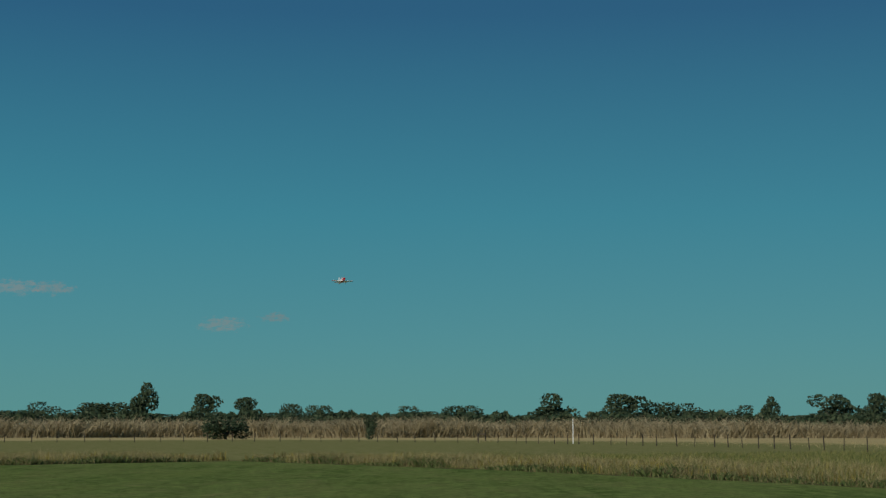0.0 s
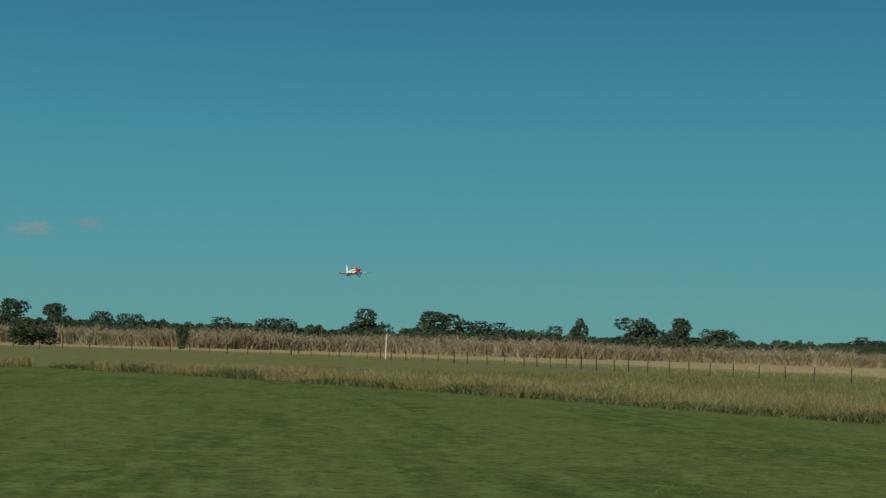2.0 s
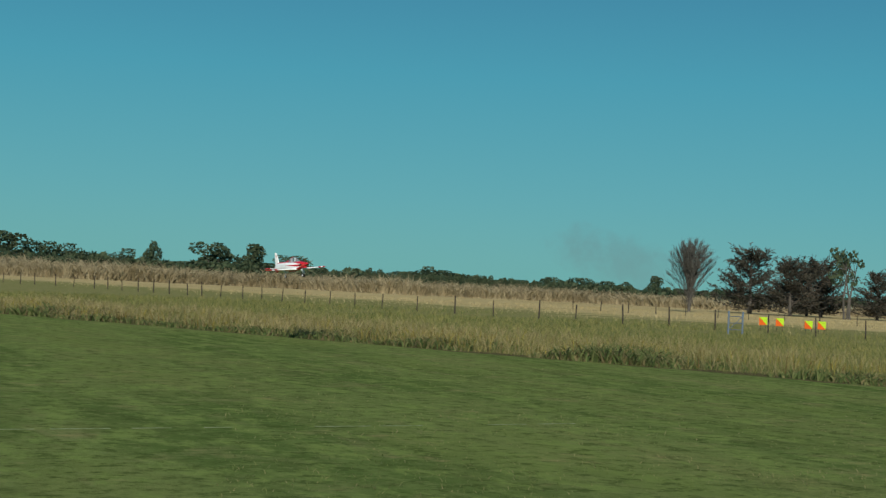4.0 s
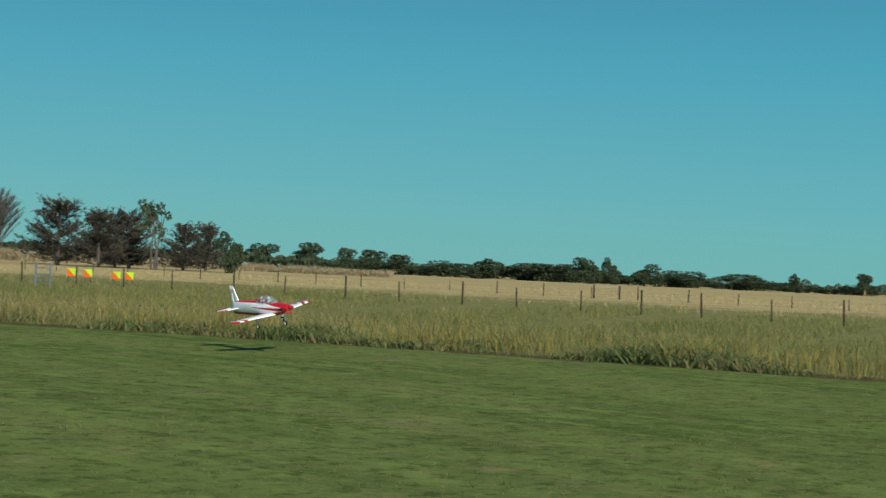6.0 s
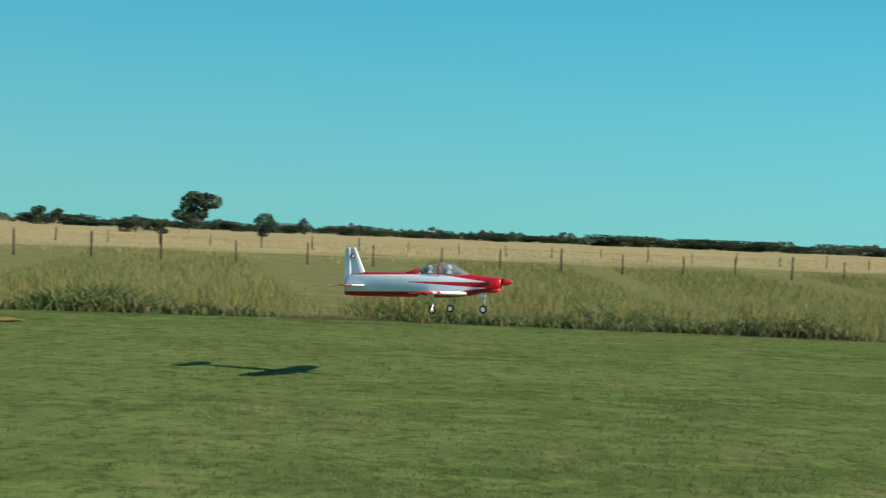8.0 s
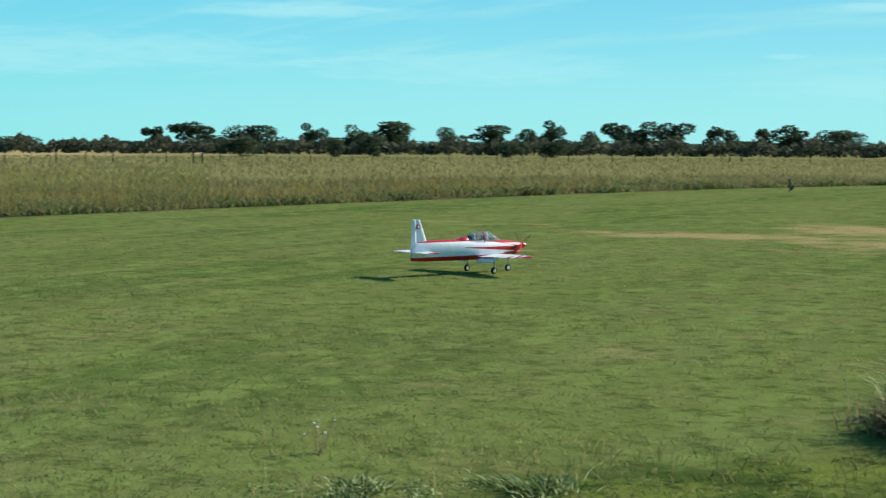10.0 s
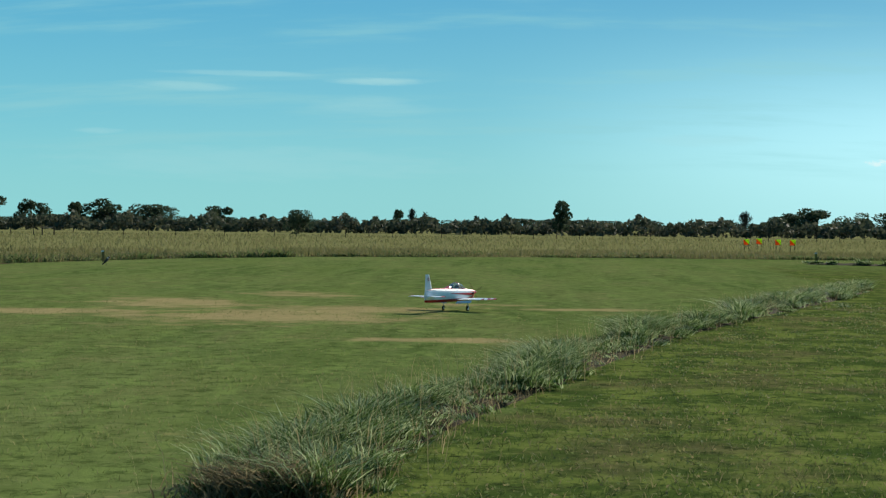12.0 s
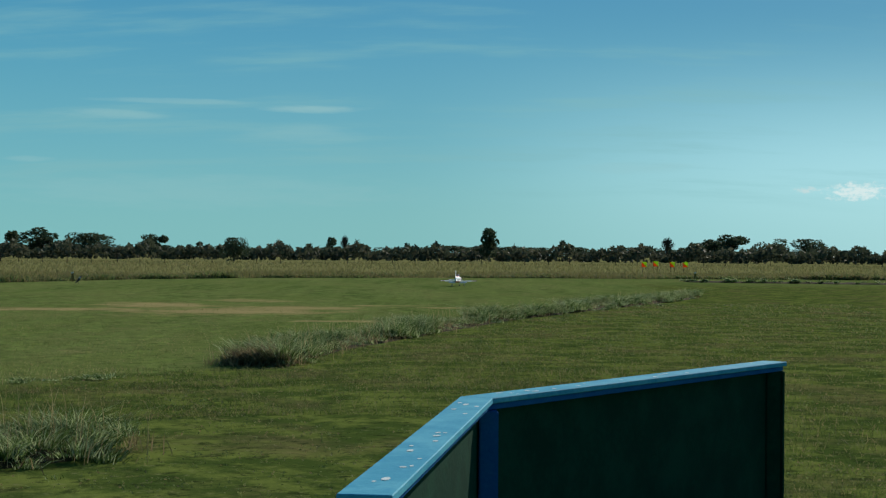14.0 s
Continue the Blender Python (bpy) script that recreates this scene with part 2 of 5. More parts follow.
    lawn = n.mix(n.math("MULTIPLY", n.span(n.math("ADD", stored("bare"), n.math("MULTIPLY", n.math("SUBTRACT", rough_edge, 0.66), 2.4)), 0.12, 0.80), 0.82), lawn, bare)
    soil = n.mix(n.span(tuft, 0.35, 0.65), (0.060, 0.050, 0.028), (0.115, 0.10, 0.045))
    meadow = n.mix(n.span(patch, 0.35, 0.65), (0.150, 0.155, 0.055), (0.215, 0.200, 0.085))
    straw = n.mix(n.span(n.noise(at, 0.05, 5.0, 0.65), 0.38, 0.62), (0.40, 0.32, 0.16), (0.36, 0.285, 0.135))
    straw = n.mix(n.span(n.noise(at, 0.8, 4.0), 0.45, 0.85, 0.0, 0.6), straw, (0.32, 0.26, 0.12))
    field = n.mix(n.span(n.math("ADD", stored("straw"), n.math("MULTIPLY", n.math("SUBTRACT", n.noise(at, 0.12, 4.0), 0.5), 0.7)), 0.35, 0.65), meadow, straw)
    edge = n.math("ADD", stored("edge"), n.math("MULTIPLY", n.math("SUBTRACT", n.noise(at, 0.7, 4.0), 0.5), 1.6))
    c = n.mix(n.span(edge, -0.2, 0.25), lawn, soil)
    c = n.mix(n.span(edge, 0.7, 1.6), c, field)
    n.link(c, b.inputs["Base Color"])
    bump(n, b, n.math("ADD", n.math("MULTIPLY", tuft, 0.8), n.math("MULTIPLY", fine, 0.35)), 0.5, 0.05)
    return m


GROUND = ground_material()
LAWN_BLADES = leafy("lawn_grass", (0.105, 0.145, 0.038), (0.155, 0.190, 0.058), (0.26, 0.24, 0.11), 0.55, 0.35)
COARSE_BLADES = leafy("coarse_turf", (0.048, 0.080, 0.018), (0.100, 0.135, 0.034), (0.20, 0.175, 0.085), 0.5, 0.8)
MEADOW = leafy("meadow_grass", (0.104, 0.130, 0.040), (0.182, 0.196, 0.066), (0.31, 0.275, 0.100), 0.45, 0.12)
RANK = leafy("rank_grass", (0.108, 0.114, 0.043), (0.160, 0.158, 0.064), (0.195, 0.175, 0.084), 0.40, 0.06)
VERGE = leafy("verge_weeds", (0.072, 0.108, 0.036), (0.150, 0.192, 0.068), (0.22, 0.185, 0.090), 0.45, 0.5)
STRAW = leafy("dry_grass", (0.33, 0.265, 0.125), (0.39, 0.315, 0.155), (0.45, 0.37, 0.19), 0.25, 0.04)
SEEDING = leafy("seeding_grass", (0.19, 0.165, 0.075), (0.26, 0.225, 0.105), (0.36, 0.30, 0.15), 0.35, 0.2)
DOCK = leafy("dock_heads", (0.115, 0.080, 0.032), (0.20, 0.165, 0.050), (0.31, 0.26, 0.06), 0.4, 0.6)
REED = leafy("reeds", (0.245, 0.205, 0.125), (0.31, 0.262, 0.160), (0.38, 0.325, 0.20), 0.25, 0.02)
# pale and dark tints carry painted highlights on tips and shade in gaps
BANK = leafy("bank_grass", (0.036, 0.075, 0.016), (0.120, 0.185, 0.050), (0.46, 0.52, 0.28), 0.40, 5.5)
DEAD = leafy("dead_weeds", (0.100, 0.084, 0.044), (0.190, 0.150, 0.082), (0.30, 0.24, 0.135), 0.55, 2.5)
# scrub and gum leaves are lightened and greyed, with distance haze in their colour
SCRUB = leafy("scrub", (0.046, 0.060, 0.038), (0.076, 0.090, 0.056), (0.120, 0.118, 0.078), 0.28, 0.02)
LEAF = leafy("gum_leaves", (0.030, 0.052, 0.032), (0.054, 0.080, 0.044), (0.086, 0.108, 0.062), 0.35, 0.3)
TWIG = leafy("bare_twigs", (0.040, 0.042, 0.038), (0.062, 0.064, 0.058), (0.092, 0.092, 0.084), 0.0, 0.3)
NEEDLE = leafy("cypress_needles", (0.034, 0.038, 0.028), (0.060, 0.060, 0.046), (0.105, 0.086, 0.064), 0.25, 0.25)
BARK = worn("bark", (0.062, 0.058, 0.050), (0.115, 0.105, 0.092), 0.9, 2.0)
PALE_BARK = worn("pale_bark", (0.30, 0.22, 0.16), (0.42, 0.34, 0.27), 0.85, 2.0)
POST = worn("weathered_post", (0.028, 0.024, 0.020), (0.062, 0.054, 0.044), 0.95, 8.0)
WHITE = worn("white_paint", (0.74, 0.74, 0.72), (0.60, 0.60, 0.57), 0.5, 5.0)
GALV = worn("galvanised_steel", (0.13, 0.17, 0.21), (0.09, 0.12, 0.15), 0.65, 10.0, 0.2)
YELLOW = leafy("fluorescent_yellow_cloth", (0.62, 0.88, 0.04), (0.58, 0.84, 0.05), (0.55, 0.80, 0.05), 0.5, 2.0)
ORANGE = leafy("fluorescent_orange_cloth", (0.92, 0.20, 0.03), (0.88, 0.18, 0.03), (0.82, 0.17, 0.03), 0.5, 2.0)
# very dark brown for the earth under the banks
SOIL = worn("dark_soil", (0.030, 0.024, 0.014), (0.055, 0.050, 0.024), 0.95, 3.0)
SAND = worn("yellow_sheet", (0.48, 0.36, 0.10), (0.36, 0.27, 0.08), 0.7, 3.0)


# ---- builders ----
def mesh_of(name, verts, faces, mat, smooth=False):
    me = bpy.data.meshes.new(name)
    me.from_pydata([tuple(v) for v in verts], [], faces)
    for mt in (mat if isinstance(mat, (list, tuple)) else [mat]):
        me.materials.append(mt)
    if smooth:
        me.polygons.foreach_set("use_smooth", [True] * len(me.polygons))
    me.update()
    return me


def thing(name, label, category, group="", kind="", m=None):
    ob = tagged(new(name), label, category, group, kind)
    if m is not None:
        ob.matrix_world = m
    return ob


def part(name, bm, mat, parent, label="", smooth=False):
    """Links a bmesh as one mesh object under a thing or a part."""
    me = bpy.data.meshes.new(name)
    bm.to_mesh(me)
    bm.free()
    for mt in (mat if isinstance(mat, (list, tuple)) else [mat]):
        me.materials.append(mt)
    if smooth:
        me.polygons.foreach_set("use_smooth", [True] * len(me.polygons))
    ob = new(name, me)
    ob.parent = parent
    return tagged(ob, label) if label else ob


def add_box(bm, cx, cy, cz, sx, sy, sz, m=None, bevel=0.0):
    made = bmesh.ops.create_cube(bm, size=1.0, matrix=(m or Matrix()) @ Matrix.LocRotScale((cx, cy, cz), None, (sx, sy, sz)))
    if bevel:
        edges = list({e for v in made["verts"] for e in v.link_edges})
        bmesh.ops.bevel(bm, geom=edges, offset=bevel, segments=2, affect="EDGES")
    return bm


def add_rod(bm, a, b, r0, r1=None, sides=8):
    a, b = Vector(a), Vector(b)
    m = Matrix.Translation((a + b) / 2) @ (b - a).to_track_quat("Z", "Y").to_matrix().to_4x4()
    bmesh.ops.create_cone(bm, cap_ends=True, segments=sides, radius1=r0, radius2=r0 if r1 is None else r1, depth=(b - a).length, matrix=m)
    return bm


def quick_mesh(name, verts, quads, tris, mat):
    """A mesh from arrays: first the quads, then the triangles."""
    me = bpy.data.meshes.new(name)
    me.vertices.add(len(verts))
    me.vertices.foreach_set("co", np.asarray(verts, np.float32).ravel())
    loops = np.concatenate([np.asarray(quads, np.int32).ravel(), np.asarray(tris, np.int32).ravel()])
    me.loops.add(len(loops))
    me.loops.foreach_set("vertex_index", loops)
    starts = np.concatenate([np.arange(len(quads)) * 4, len(quads) * 4 + np.arange(len(tris)) * 3]).astype(np.int32)
    me.polygons.add(len(starts))
    me.polygons.foreach_set("loop_start", starts)
    me.materials.append(mat)
    me.update(calc_edges=True)
    me.validate()
    return me


def blade_mesh(name, xy, z0, height, width, lean, mat, rng, sway=(0.0, 0.0)):
    """Grass blades: each is a bent strip of two faces, rooted at xy."""
    k = len(xy)
    turn, drop = rng.uniform(0, 2 * np.pi, k), rng.uniform(0, 2 * np.pi, k)
    h = np.broadcast_to(height, k)
    w = np.broadcast_to(width, k) / 2
    over = np.broadcast_to(lean, k) * h
    side = np.stack([np.cos(turn), np.sin(turn), np.zeros(k)], 1) * w[:, None]
    tip = np.stack([np.cos(drop) * over + sway[0] * h, np.sin(drop) * over + sway[1] * h, h], 1)
    root = np.stack([xy[:, 0], xy[:, 1], np.broadcast_to(z0, k)], 1)
    mid = root + tip * np.array([0.32, 0.32, 0.62])
    v = np.stack([root - side, root + side, mid + side * 0.85, mid - side * 0.85, root + tip], 1).reshape(-1, 3)
    i = np.arange(k)[:, None] * 5
    return quick_mesh(name, v, i + np.array([[0, 1, 2, 3]]), i + np.array([[3, 2, 4]]), mat)


def card_mesh(name, centre, size, mat, rng, flat=0.0):
    """Leaf clumps: small pointed quads turned every way."""
    k = len(centre)
    a = rng.normal(size=(k, 3))
    a[:, 2] *= 1 - flat
    a /= np.linalg.norm(a, axis=1)[:, None]
    b = np.cross(a, rng.normal(size=(k, 3)))
    b /= np.linalg.norm(b, axis=1)[:, None]
    s = np.broadcast_to(size, k)[:, None] / 2
    v = np.stack([centre - a * s * 1.3, centre - b * s * 0.7, centre + a * s * 1.3, centre + b * s * 0.7], 1).reshape(-1, 3)
    return quick_mesh(name, v, np.arange(k)[:, None] * 4 + np.array([[0, 1, 2, 3]]), np.zeros((0, 3), int), mat)


def stuff(name, me, label, category):
    return tagged(new(name, me), label, category, kind="stuff")


def along_line(points, gap):
    """Places every gap metres along a line of points, with the heading there."""
    out, left = [], 0.0
    for (ax, ay), (bx, by) in zip(points, points[1:]):
        length, s = math.hypot(bx - ax, by - ay), left
        while s < length:
            f = s / length
            out.append((ax + (bx - ax) * f, ay + (by - ay) * f, math.atan2(by - ay, bx - ax)))
            s += gap
        left = s - length
    return out


# ---- the ground: one sheet, mown strip inside the edge, paddocks outside ----
LAWN = [(-70, 20), (-30, 60), (-18, 74), (-11, 81), (-4, 72), (2, 64), (10, 50), (16, 38), (20.5, 30), (23, 24), (25.5, 16.5), (27.3, 10), (28.6, 2), (28.4, -6), (27.9, -13),
        (27.3, -17.3), (26.3, -24), (25, -35), (23, -49), (20.5, -62), (17, -72), (11, -80), (0, -85), (-14, -87), (-45, -88), (-90, -80), (-120, -20)]
FENCE_LINE = [(-110, 160), (-60, 186), (-18, 208), (8, 188), (26, 147), (37, 100), (49, 77), (61, 49), (66, 27), (71, 7), (80, -20), (90, -46), (100, -75), (102, -105), (92, -150), (60, -196), (0, -212), (-70, -214)]
TRACK = [(26, -12.6), (40, -17.5), (74, -32.5), (76, -36), (49, -25.8), (26, -17.6)]


def inside_distance(px, py, poly):
    """Signed distance to a closed outline, negative inside."""
    best, odd = np.full(px.shape, 1e9), np.zeros(px.shape, bool)
    for (ax, ay), (bx, by) in zip(poly, poly[1:] + poly[:1]):
        dx, dy = bx - ax, by - ay
        f = np.clip(((px - ax) * dx + (py - ay) * dy) / (dx * dx + dy * dy), 0, 1)
        best = np.minimum(best, np.hypot(px - ax - f * dx, py - ay - f * dy))
        cross = ((ay > py) != (by > py)) & (px < (bx - ax) * (py - ay) / (by - ay + 1e-12) + ax)
        odd ^= cross
    return np.where(odd, -best, best)


def lawn_distance(px, py):
    return np.minimum(inside_distance(px, py, LAWN), inside_distance(px, py, TRACK))


def build_ground():
    def axis(lo, hi, step):
        mid = list(np.arange(lo, hi + 0.01, step))
        far = list(np.geomspace(4, 2600, 26))
        return np.array([lo - f for f in reversed(far)] + mid + [hi + f for f in far])

    gx, gy = axis(-36, 44, 0.8), axis(-96, 92, 0.8)
    X, Y = np.meshgrid(gx, gy)
    x, y = X.ravel(), Y.ravel()
    z = np.zeros(x.size)
    nx, ny = len(gx), len(gy)
    i = (np.arange(ny - 1)[:, None] * nx + np.arange(nx - 1)[None, :]).ravel()
    me = quick_mesh("ground", np.stack([x, y, z], 1), np.stack([i, i + 1, i + nx + 1, i + nx], 1), np.zeros((0, 3), int), GROUND)
    edge = lawn_distance(x, y)
    bare = np.zeros(x.size)
    for cx, cy, rx, ry, turn, f in ((9.6, -28.2, 3.0, 1.3, 5, 1.0), (7.6, -32.0, 3.0, 1.7, -50, 0.9), (4.7, -27.6, 3.0, 2.1, 0, 1.0), (3.4, -30.4, 2.0, 1.3, 0, 1.0), (5.6, -36.5, 2.4, 1.2, -50, 0.75),
                                    (6.5, -24.5, 1.5, 0.35, 4, 0.9), (1.3, -22.35, 1.9, 0.55, -4, 1.1), (-1.0, -31.1, 1.8, 0.6, 0, 0.9), (0.9, -32.6, 1.6, 0.7, 0, 0.7), (11.5, -22.5, 2.0, 0.5, -30, 0.6), (16, -30, 3, 0.8, 0, 0.45)):
        c, s = math.cos(radians(turn)), math.sin(radians(turn))
        u, w = (x - cx) * c + (y - cy) * s, -(x - cx) * s + (y - cy) * c
        bare = np.maximum(bare, f * np.clip(1.35 - np.hypot(u / rx, w / ry), 0, 1))
    az = np.degrees(np.arctan2(x, y))
    straw = np.clip(inside_distance(x, y, FENCE_LINE + [(-300, -214), (-300, 100)]) / 90 + 0.14, 0, 1) * np.interp(az % 360, [0, 120, 145, 225, 300], [1, 1, 0.35, 0.35, 1])
    side = np.interp(y, [-43.5, -30.5, -19, -10, -5, 6], [-9.2, -4.3, -0.5, 1.6, 4.5, 9]) - x
    coarse = np.clip(side / 1.2 + 0.3, 0, 1) * np.interp(y, [-75, -50, 1, 6], [0.3, 1, 1, 0.0])
    for name, values in (("edge", edge), ("bare", bare), ("straw", straw), ("coarse", coarse)):
        me.attributes.new(name, "FLOAT", "POINT").data.foreach_set("value", values.astype(np.float32))
    tagged(new("ground", me), "mown green strip edged by rough meadow and dry paddock", "ground", kind="structure")


build_ground()


# ---- grass: meadow, verge, dry paddock, reeds, lawn, the bank beside the strip ----
def scatter(rng, count, az0, az1, r0, r1, power=1.0):
    """Random places in a sector round the operator; headings count to the right from +y."""
    a = np.radians(rng.uniform(az0, az1, count))
    r = r0 + (r1 - r0) * rng.uniform(0, 1, count) ** power
    return np.stack([np.sin(a) * r, np.cos(a) * r], 1)


def edge_band(rng, count, near, far, power=1.6):
    """Random places outside the strip's edge, denser close to it."""
    line = LAWN[1:26]
    lengths = np.array([math.hypot(b[0] - a[0], b[1] - a[1]) for a, b in zip(line, line[1:])])
    pick = rng.choice(len(lengths), count, p=lengths / lengths.sum())
    a, b = np.array(line)[pick], np.array(line)[pick + 1]
    d = b - a
    out = np.stack([-d[:, 1], d[:, 0]], 1) / np.linalg.norm(d, axis=1)[:, None]
    xy = a + d * rng.uniform(0, 1, count)[:, None] + out * (near + (far - near) * rng.uniform(0, 1, count) ** power)[:, None]
    e = lawn_distance(xy[:, 0], xy[:, 1])
    return xy[(e > near * 0.6) & (e > 0.15)]


def patchy(xy, size, seed):
    """Smooth random numbers from 0 to 1 over the land."""
    v = np.zeros(len(xy))
    g = np.random.default_rng(seed)
    for k in range(6):
        d, p = g.normal(size=2), g.uniform(0, 6.28)
        v += np.sin((xy @ (d / np.linalg.norm(d))) / size * (1 + 0.35 * k) + p)
    return np.clip(0.5 + v / 7.0, 0, 1)


def build_grass():
    rng = np.random.default_rng(5)
    xy = edge_band(rng, 380000, 0.4, 64, 1.4)
    side_on = np.degrees(np.arctan2(xy[:, 0], xy[:, 1]))
    xy = xy[(side_on > -60) & (side_on < 142)]
    e = lawn_distance(xy[:, 0], xy[:, 1])
    keep = rng.uniform(0, 1, len(xy)) < np.interp(e, [0, 14, 32, 60], [1, 0.95, 0.7, 0.1])
    xy, e = xy[keep], e[keep]
    h = (0.17 + 0.24 * patchy(xy, 2.2, 1)) * rng.uniform(0.4, 1.3, len(xy)) * np.interp(e, [0, 1.5, 8, 25], [0.5, 1.1, 1.15, 0.85])
    far = np.hypot(xy[:, 0], xy[:, 1])
    stuff("meadow_grass", blade_mesh("meadow_grass", xy, 0, h, 0.006 + far * 0.00022, rng.uniform(0.2, 1.5, len(xy)), MEADOW, rng), "uncut green and straw-yellow meadow grass along the strip", "grass")
    xy = edge_band(rng, 150000, 0.8, 13, 1.5)
    xy = xy[(xy[:, 1] > 36 + rng.normal(0, 8, len(xy))) & (xy[:, 0] > -40)]
    far = np.hypot(xy[:, 0], xy[:, 1])
    h = (0.25 + 0.35 * patchy(xy, 1.8, 12)) * rng.uniform(0.4, 1.25, len(xy))
    stuff("seeding_grass", blade_mesh("seeding_grass", xy, 0, h, 0.006 + far * 0.0002, rng.uniform(0.2, 1.2, len(xy)), SEEDING, rng), "bleached seeding grass fringing the strip", "grass")
    xy = edge_band(rng, 90000, 0.15, 3.2, 1.4)
    p = patchy(xy, 1.6, 2)
    keep = p > 0.33
    xy, p = xy[keep], p[keep]
    h = (0.05 + 0.40 * p ** 1.6) * rng.uniform(0.5, 1.2, len(xy))
    far = np.hypot(xy[:, 0], xy[:, 1])
    stuff("verge_weeds", blade_mesh("verge_weeds", xy, 0, h, 0.03 + far * 0.0004, rng.uniform(0.4, 1.9, len(xy)), VERGE, rng), "dark docks and weeds at the foot of the meadow", "weeds")
    xy = edge_band(rng, 26000, 0.5, 7.0, 1.3)
    p = patchy(xy, 1.1, 14)
    xy = xy[(p > 0.52) & (xy[:, 1] > -55)]
    far = np.hypot(xy[:, 0], xy[:, 1])
    stuff("dock_heads", blade_mesh("dock_heads", xy, 0.05, (0.22 + 0.3 * patchy(xy, 0.6, 15)) * rng.uniform(0.6, 1.2, len(xy)), 0.012 + far * 0.0003, rng.uniform(0.1, 0.6, len(xy)), DOCK, rng), "rusty dock stalks and yellow heads standing in the meadow", "weeds")
    xy = scatter(rng, 110000, -40, 140, 38, 210, 1.3)
    e = inside_distance(xy[:, 0], xy[:, 1], FENCE_LINE + [(-300, -214), (-300, 100)])
    xy = xy[e > 2 + 75 * rng.uniform(0, 1, len(xy)) ** 1.3]
    far = np.hypot(xy[:, 0], xy[:, 1])
    h = (0.10 + 0.16 * patchy(xy, 9.0, 3)) * rng.uniform(0.5, 1.3, len(xy))
    stuff("dry_grass", blade_mesh("dry_grass", xy, 0, h, 0.010 + far * 0.00026, rng.uniform(0.2, 1.2, len(xy)), STRAW, rng), "pale dry grass of the fenced paddock", "grass")
    xy = np.concatenate([scatter(rng, 60000, 118, 205, 24, 250, 1.2), edge_band(rng, 90000, 0.4, 20, 1.5)])
    side_on = np.degrees(np.arctan2(xy[:, 0], xy[:, 1])) % 360
    xy = xy[(lawn_distance(xy[:, 0], xy[:, 1]) > 0.4) & (side_on > 128) & (side_on < 215)]
    far = np.hypot(xy[:, 0], xy[:, 1])
    h = (0.20 + 0.15 * patchy(xy, 5.0, 4)) * rng.uniform(0.6, 1.15, len(xy))
    stuff("rank_grass", blade_mesh("rank_grass", xy, 0, h, 0.014 + far * 0.0003, rng.uniform(0.2, 0.9, len(xy)), RANK, rng), "rank olive grass beyond the end of the strip", "grass")
    # reed bed far behind the paddock
    a = rng.uniform(-22, 47, 64000)
    r = 300 + 16 * rng.uniform(0, 1, len(a)) ** 1.5 + 6 * np.sin(a * 0.5)
    xy = np.stack([np.sin(np.radians(a)) * r, np.cos(np.radians(a)) * r], 1)
    h = np.interp(a, [-22, 8, 24, 34, 47], [4.1, 4.1, 3.3, 2.6, 1.6]) * (0.62 + 0.5 * patchy(xy, 4.6, 6)) * rng.uniform(0.3, 1.1, len(a))
    stuff("reed_bed", blade_mesh("reed_bed", xy, 0, h, rng.uniform(0.08, 0.24, len(a)), rng.uniform(0.3, 1.8, len(a)), REED, rng), "tall bleached brown reed bed behind the paddock", "reeds")
    # short turf where the operator looks down on it
    xy = np.concatenate([scatter(rng, 200000, 15, 345, 3, 34, 1.5), scatter(rng, 90000, 80, 210, 6, 30, 1.5)])
    e = lawn_distance(xy[:, 0], xy[:, 1])
    xy = xy[(e < -0.3) & (rng.uniform(0, 1, len(xy)) < 0.25 + 0.75 * patchy(xy, 1.3, 8))]
    side = np.interp(xy[:, 1], [-43.5, -30.5, -19, -10, -5, 6], [-9.2, -4.3, -0.5, 1.6, 4.5, 9]) - xy[:, 0]
    rough = (side + rng.normal(0, 0.5, len(xy)) > 0) & (xy[:, 1] + rng.normal(0, 1.2, len(xy)) < 4)
    for name, pick, tall, mat, label in (("turf", ~rough, 1.0, LAWN_BLADES, "short mown grass of the landing strip"), ("coarse_turf", rough, 1.5, COARSE_BLADES, "coarse dark grass and clover on the operator's side")):
        p = xy[pick]
        far = np.hypot(p[:, 0], p[:, 1])
        h = tall * (0.014 + 0.026 * patchy(p, 0.8, 7) ** 1.5) * np.interp(far, [10, 32], [1, 0.5]) * rng.uniform(0.6, 1.5, len(p))
        stuff(name, blade_mesh(name, p, 0, h, 0.004 + far * 0.00028, rng.uniform(0.5, 1.8, len(p)), mat, rng), label, "grass")

    # flat leaves of clover and plantain in the coarse turf
    xy = np.stack([rng.uniform(-13, 5, 60000), 4 - 40 * rng.uniform(0, 1, 60000) ** 1.5], 1)
    side = np.interp(xy[:, 1], [-43.5, -30.5, -19, -10, -5, 6], [-9.2, -4.3, -0.5, 1.6, 4.5, 9]) - xy[:, 0]
    xy = xy[(side > 0.6) & (patchy(xy, 0.5, 23) * 0.6 + patchy(xy, 0.13, 24) * 0.4 > 0.47)]
    away = np.hypot(xy[:, 0] + 1.2, xy[:, 1] - 11)
    stuff("turf_leaves", card_mesh("turf_leaves", np.column_stack([xy, rng.uniform(0.012, 0.05, len(xy))]), 0.010 + away * 0.0007, VERGE, rng, 0.3), "flat clover and plantain leaves in coarse turf", "weeds")


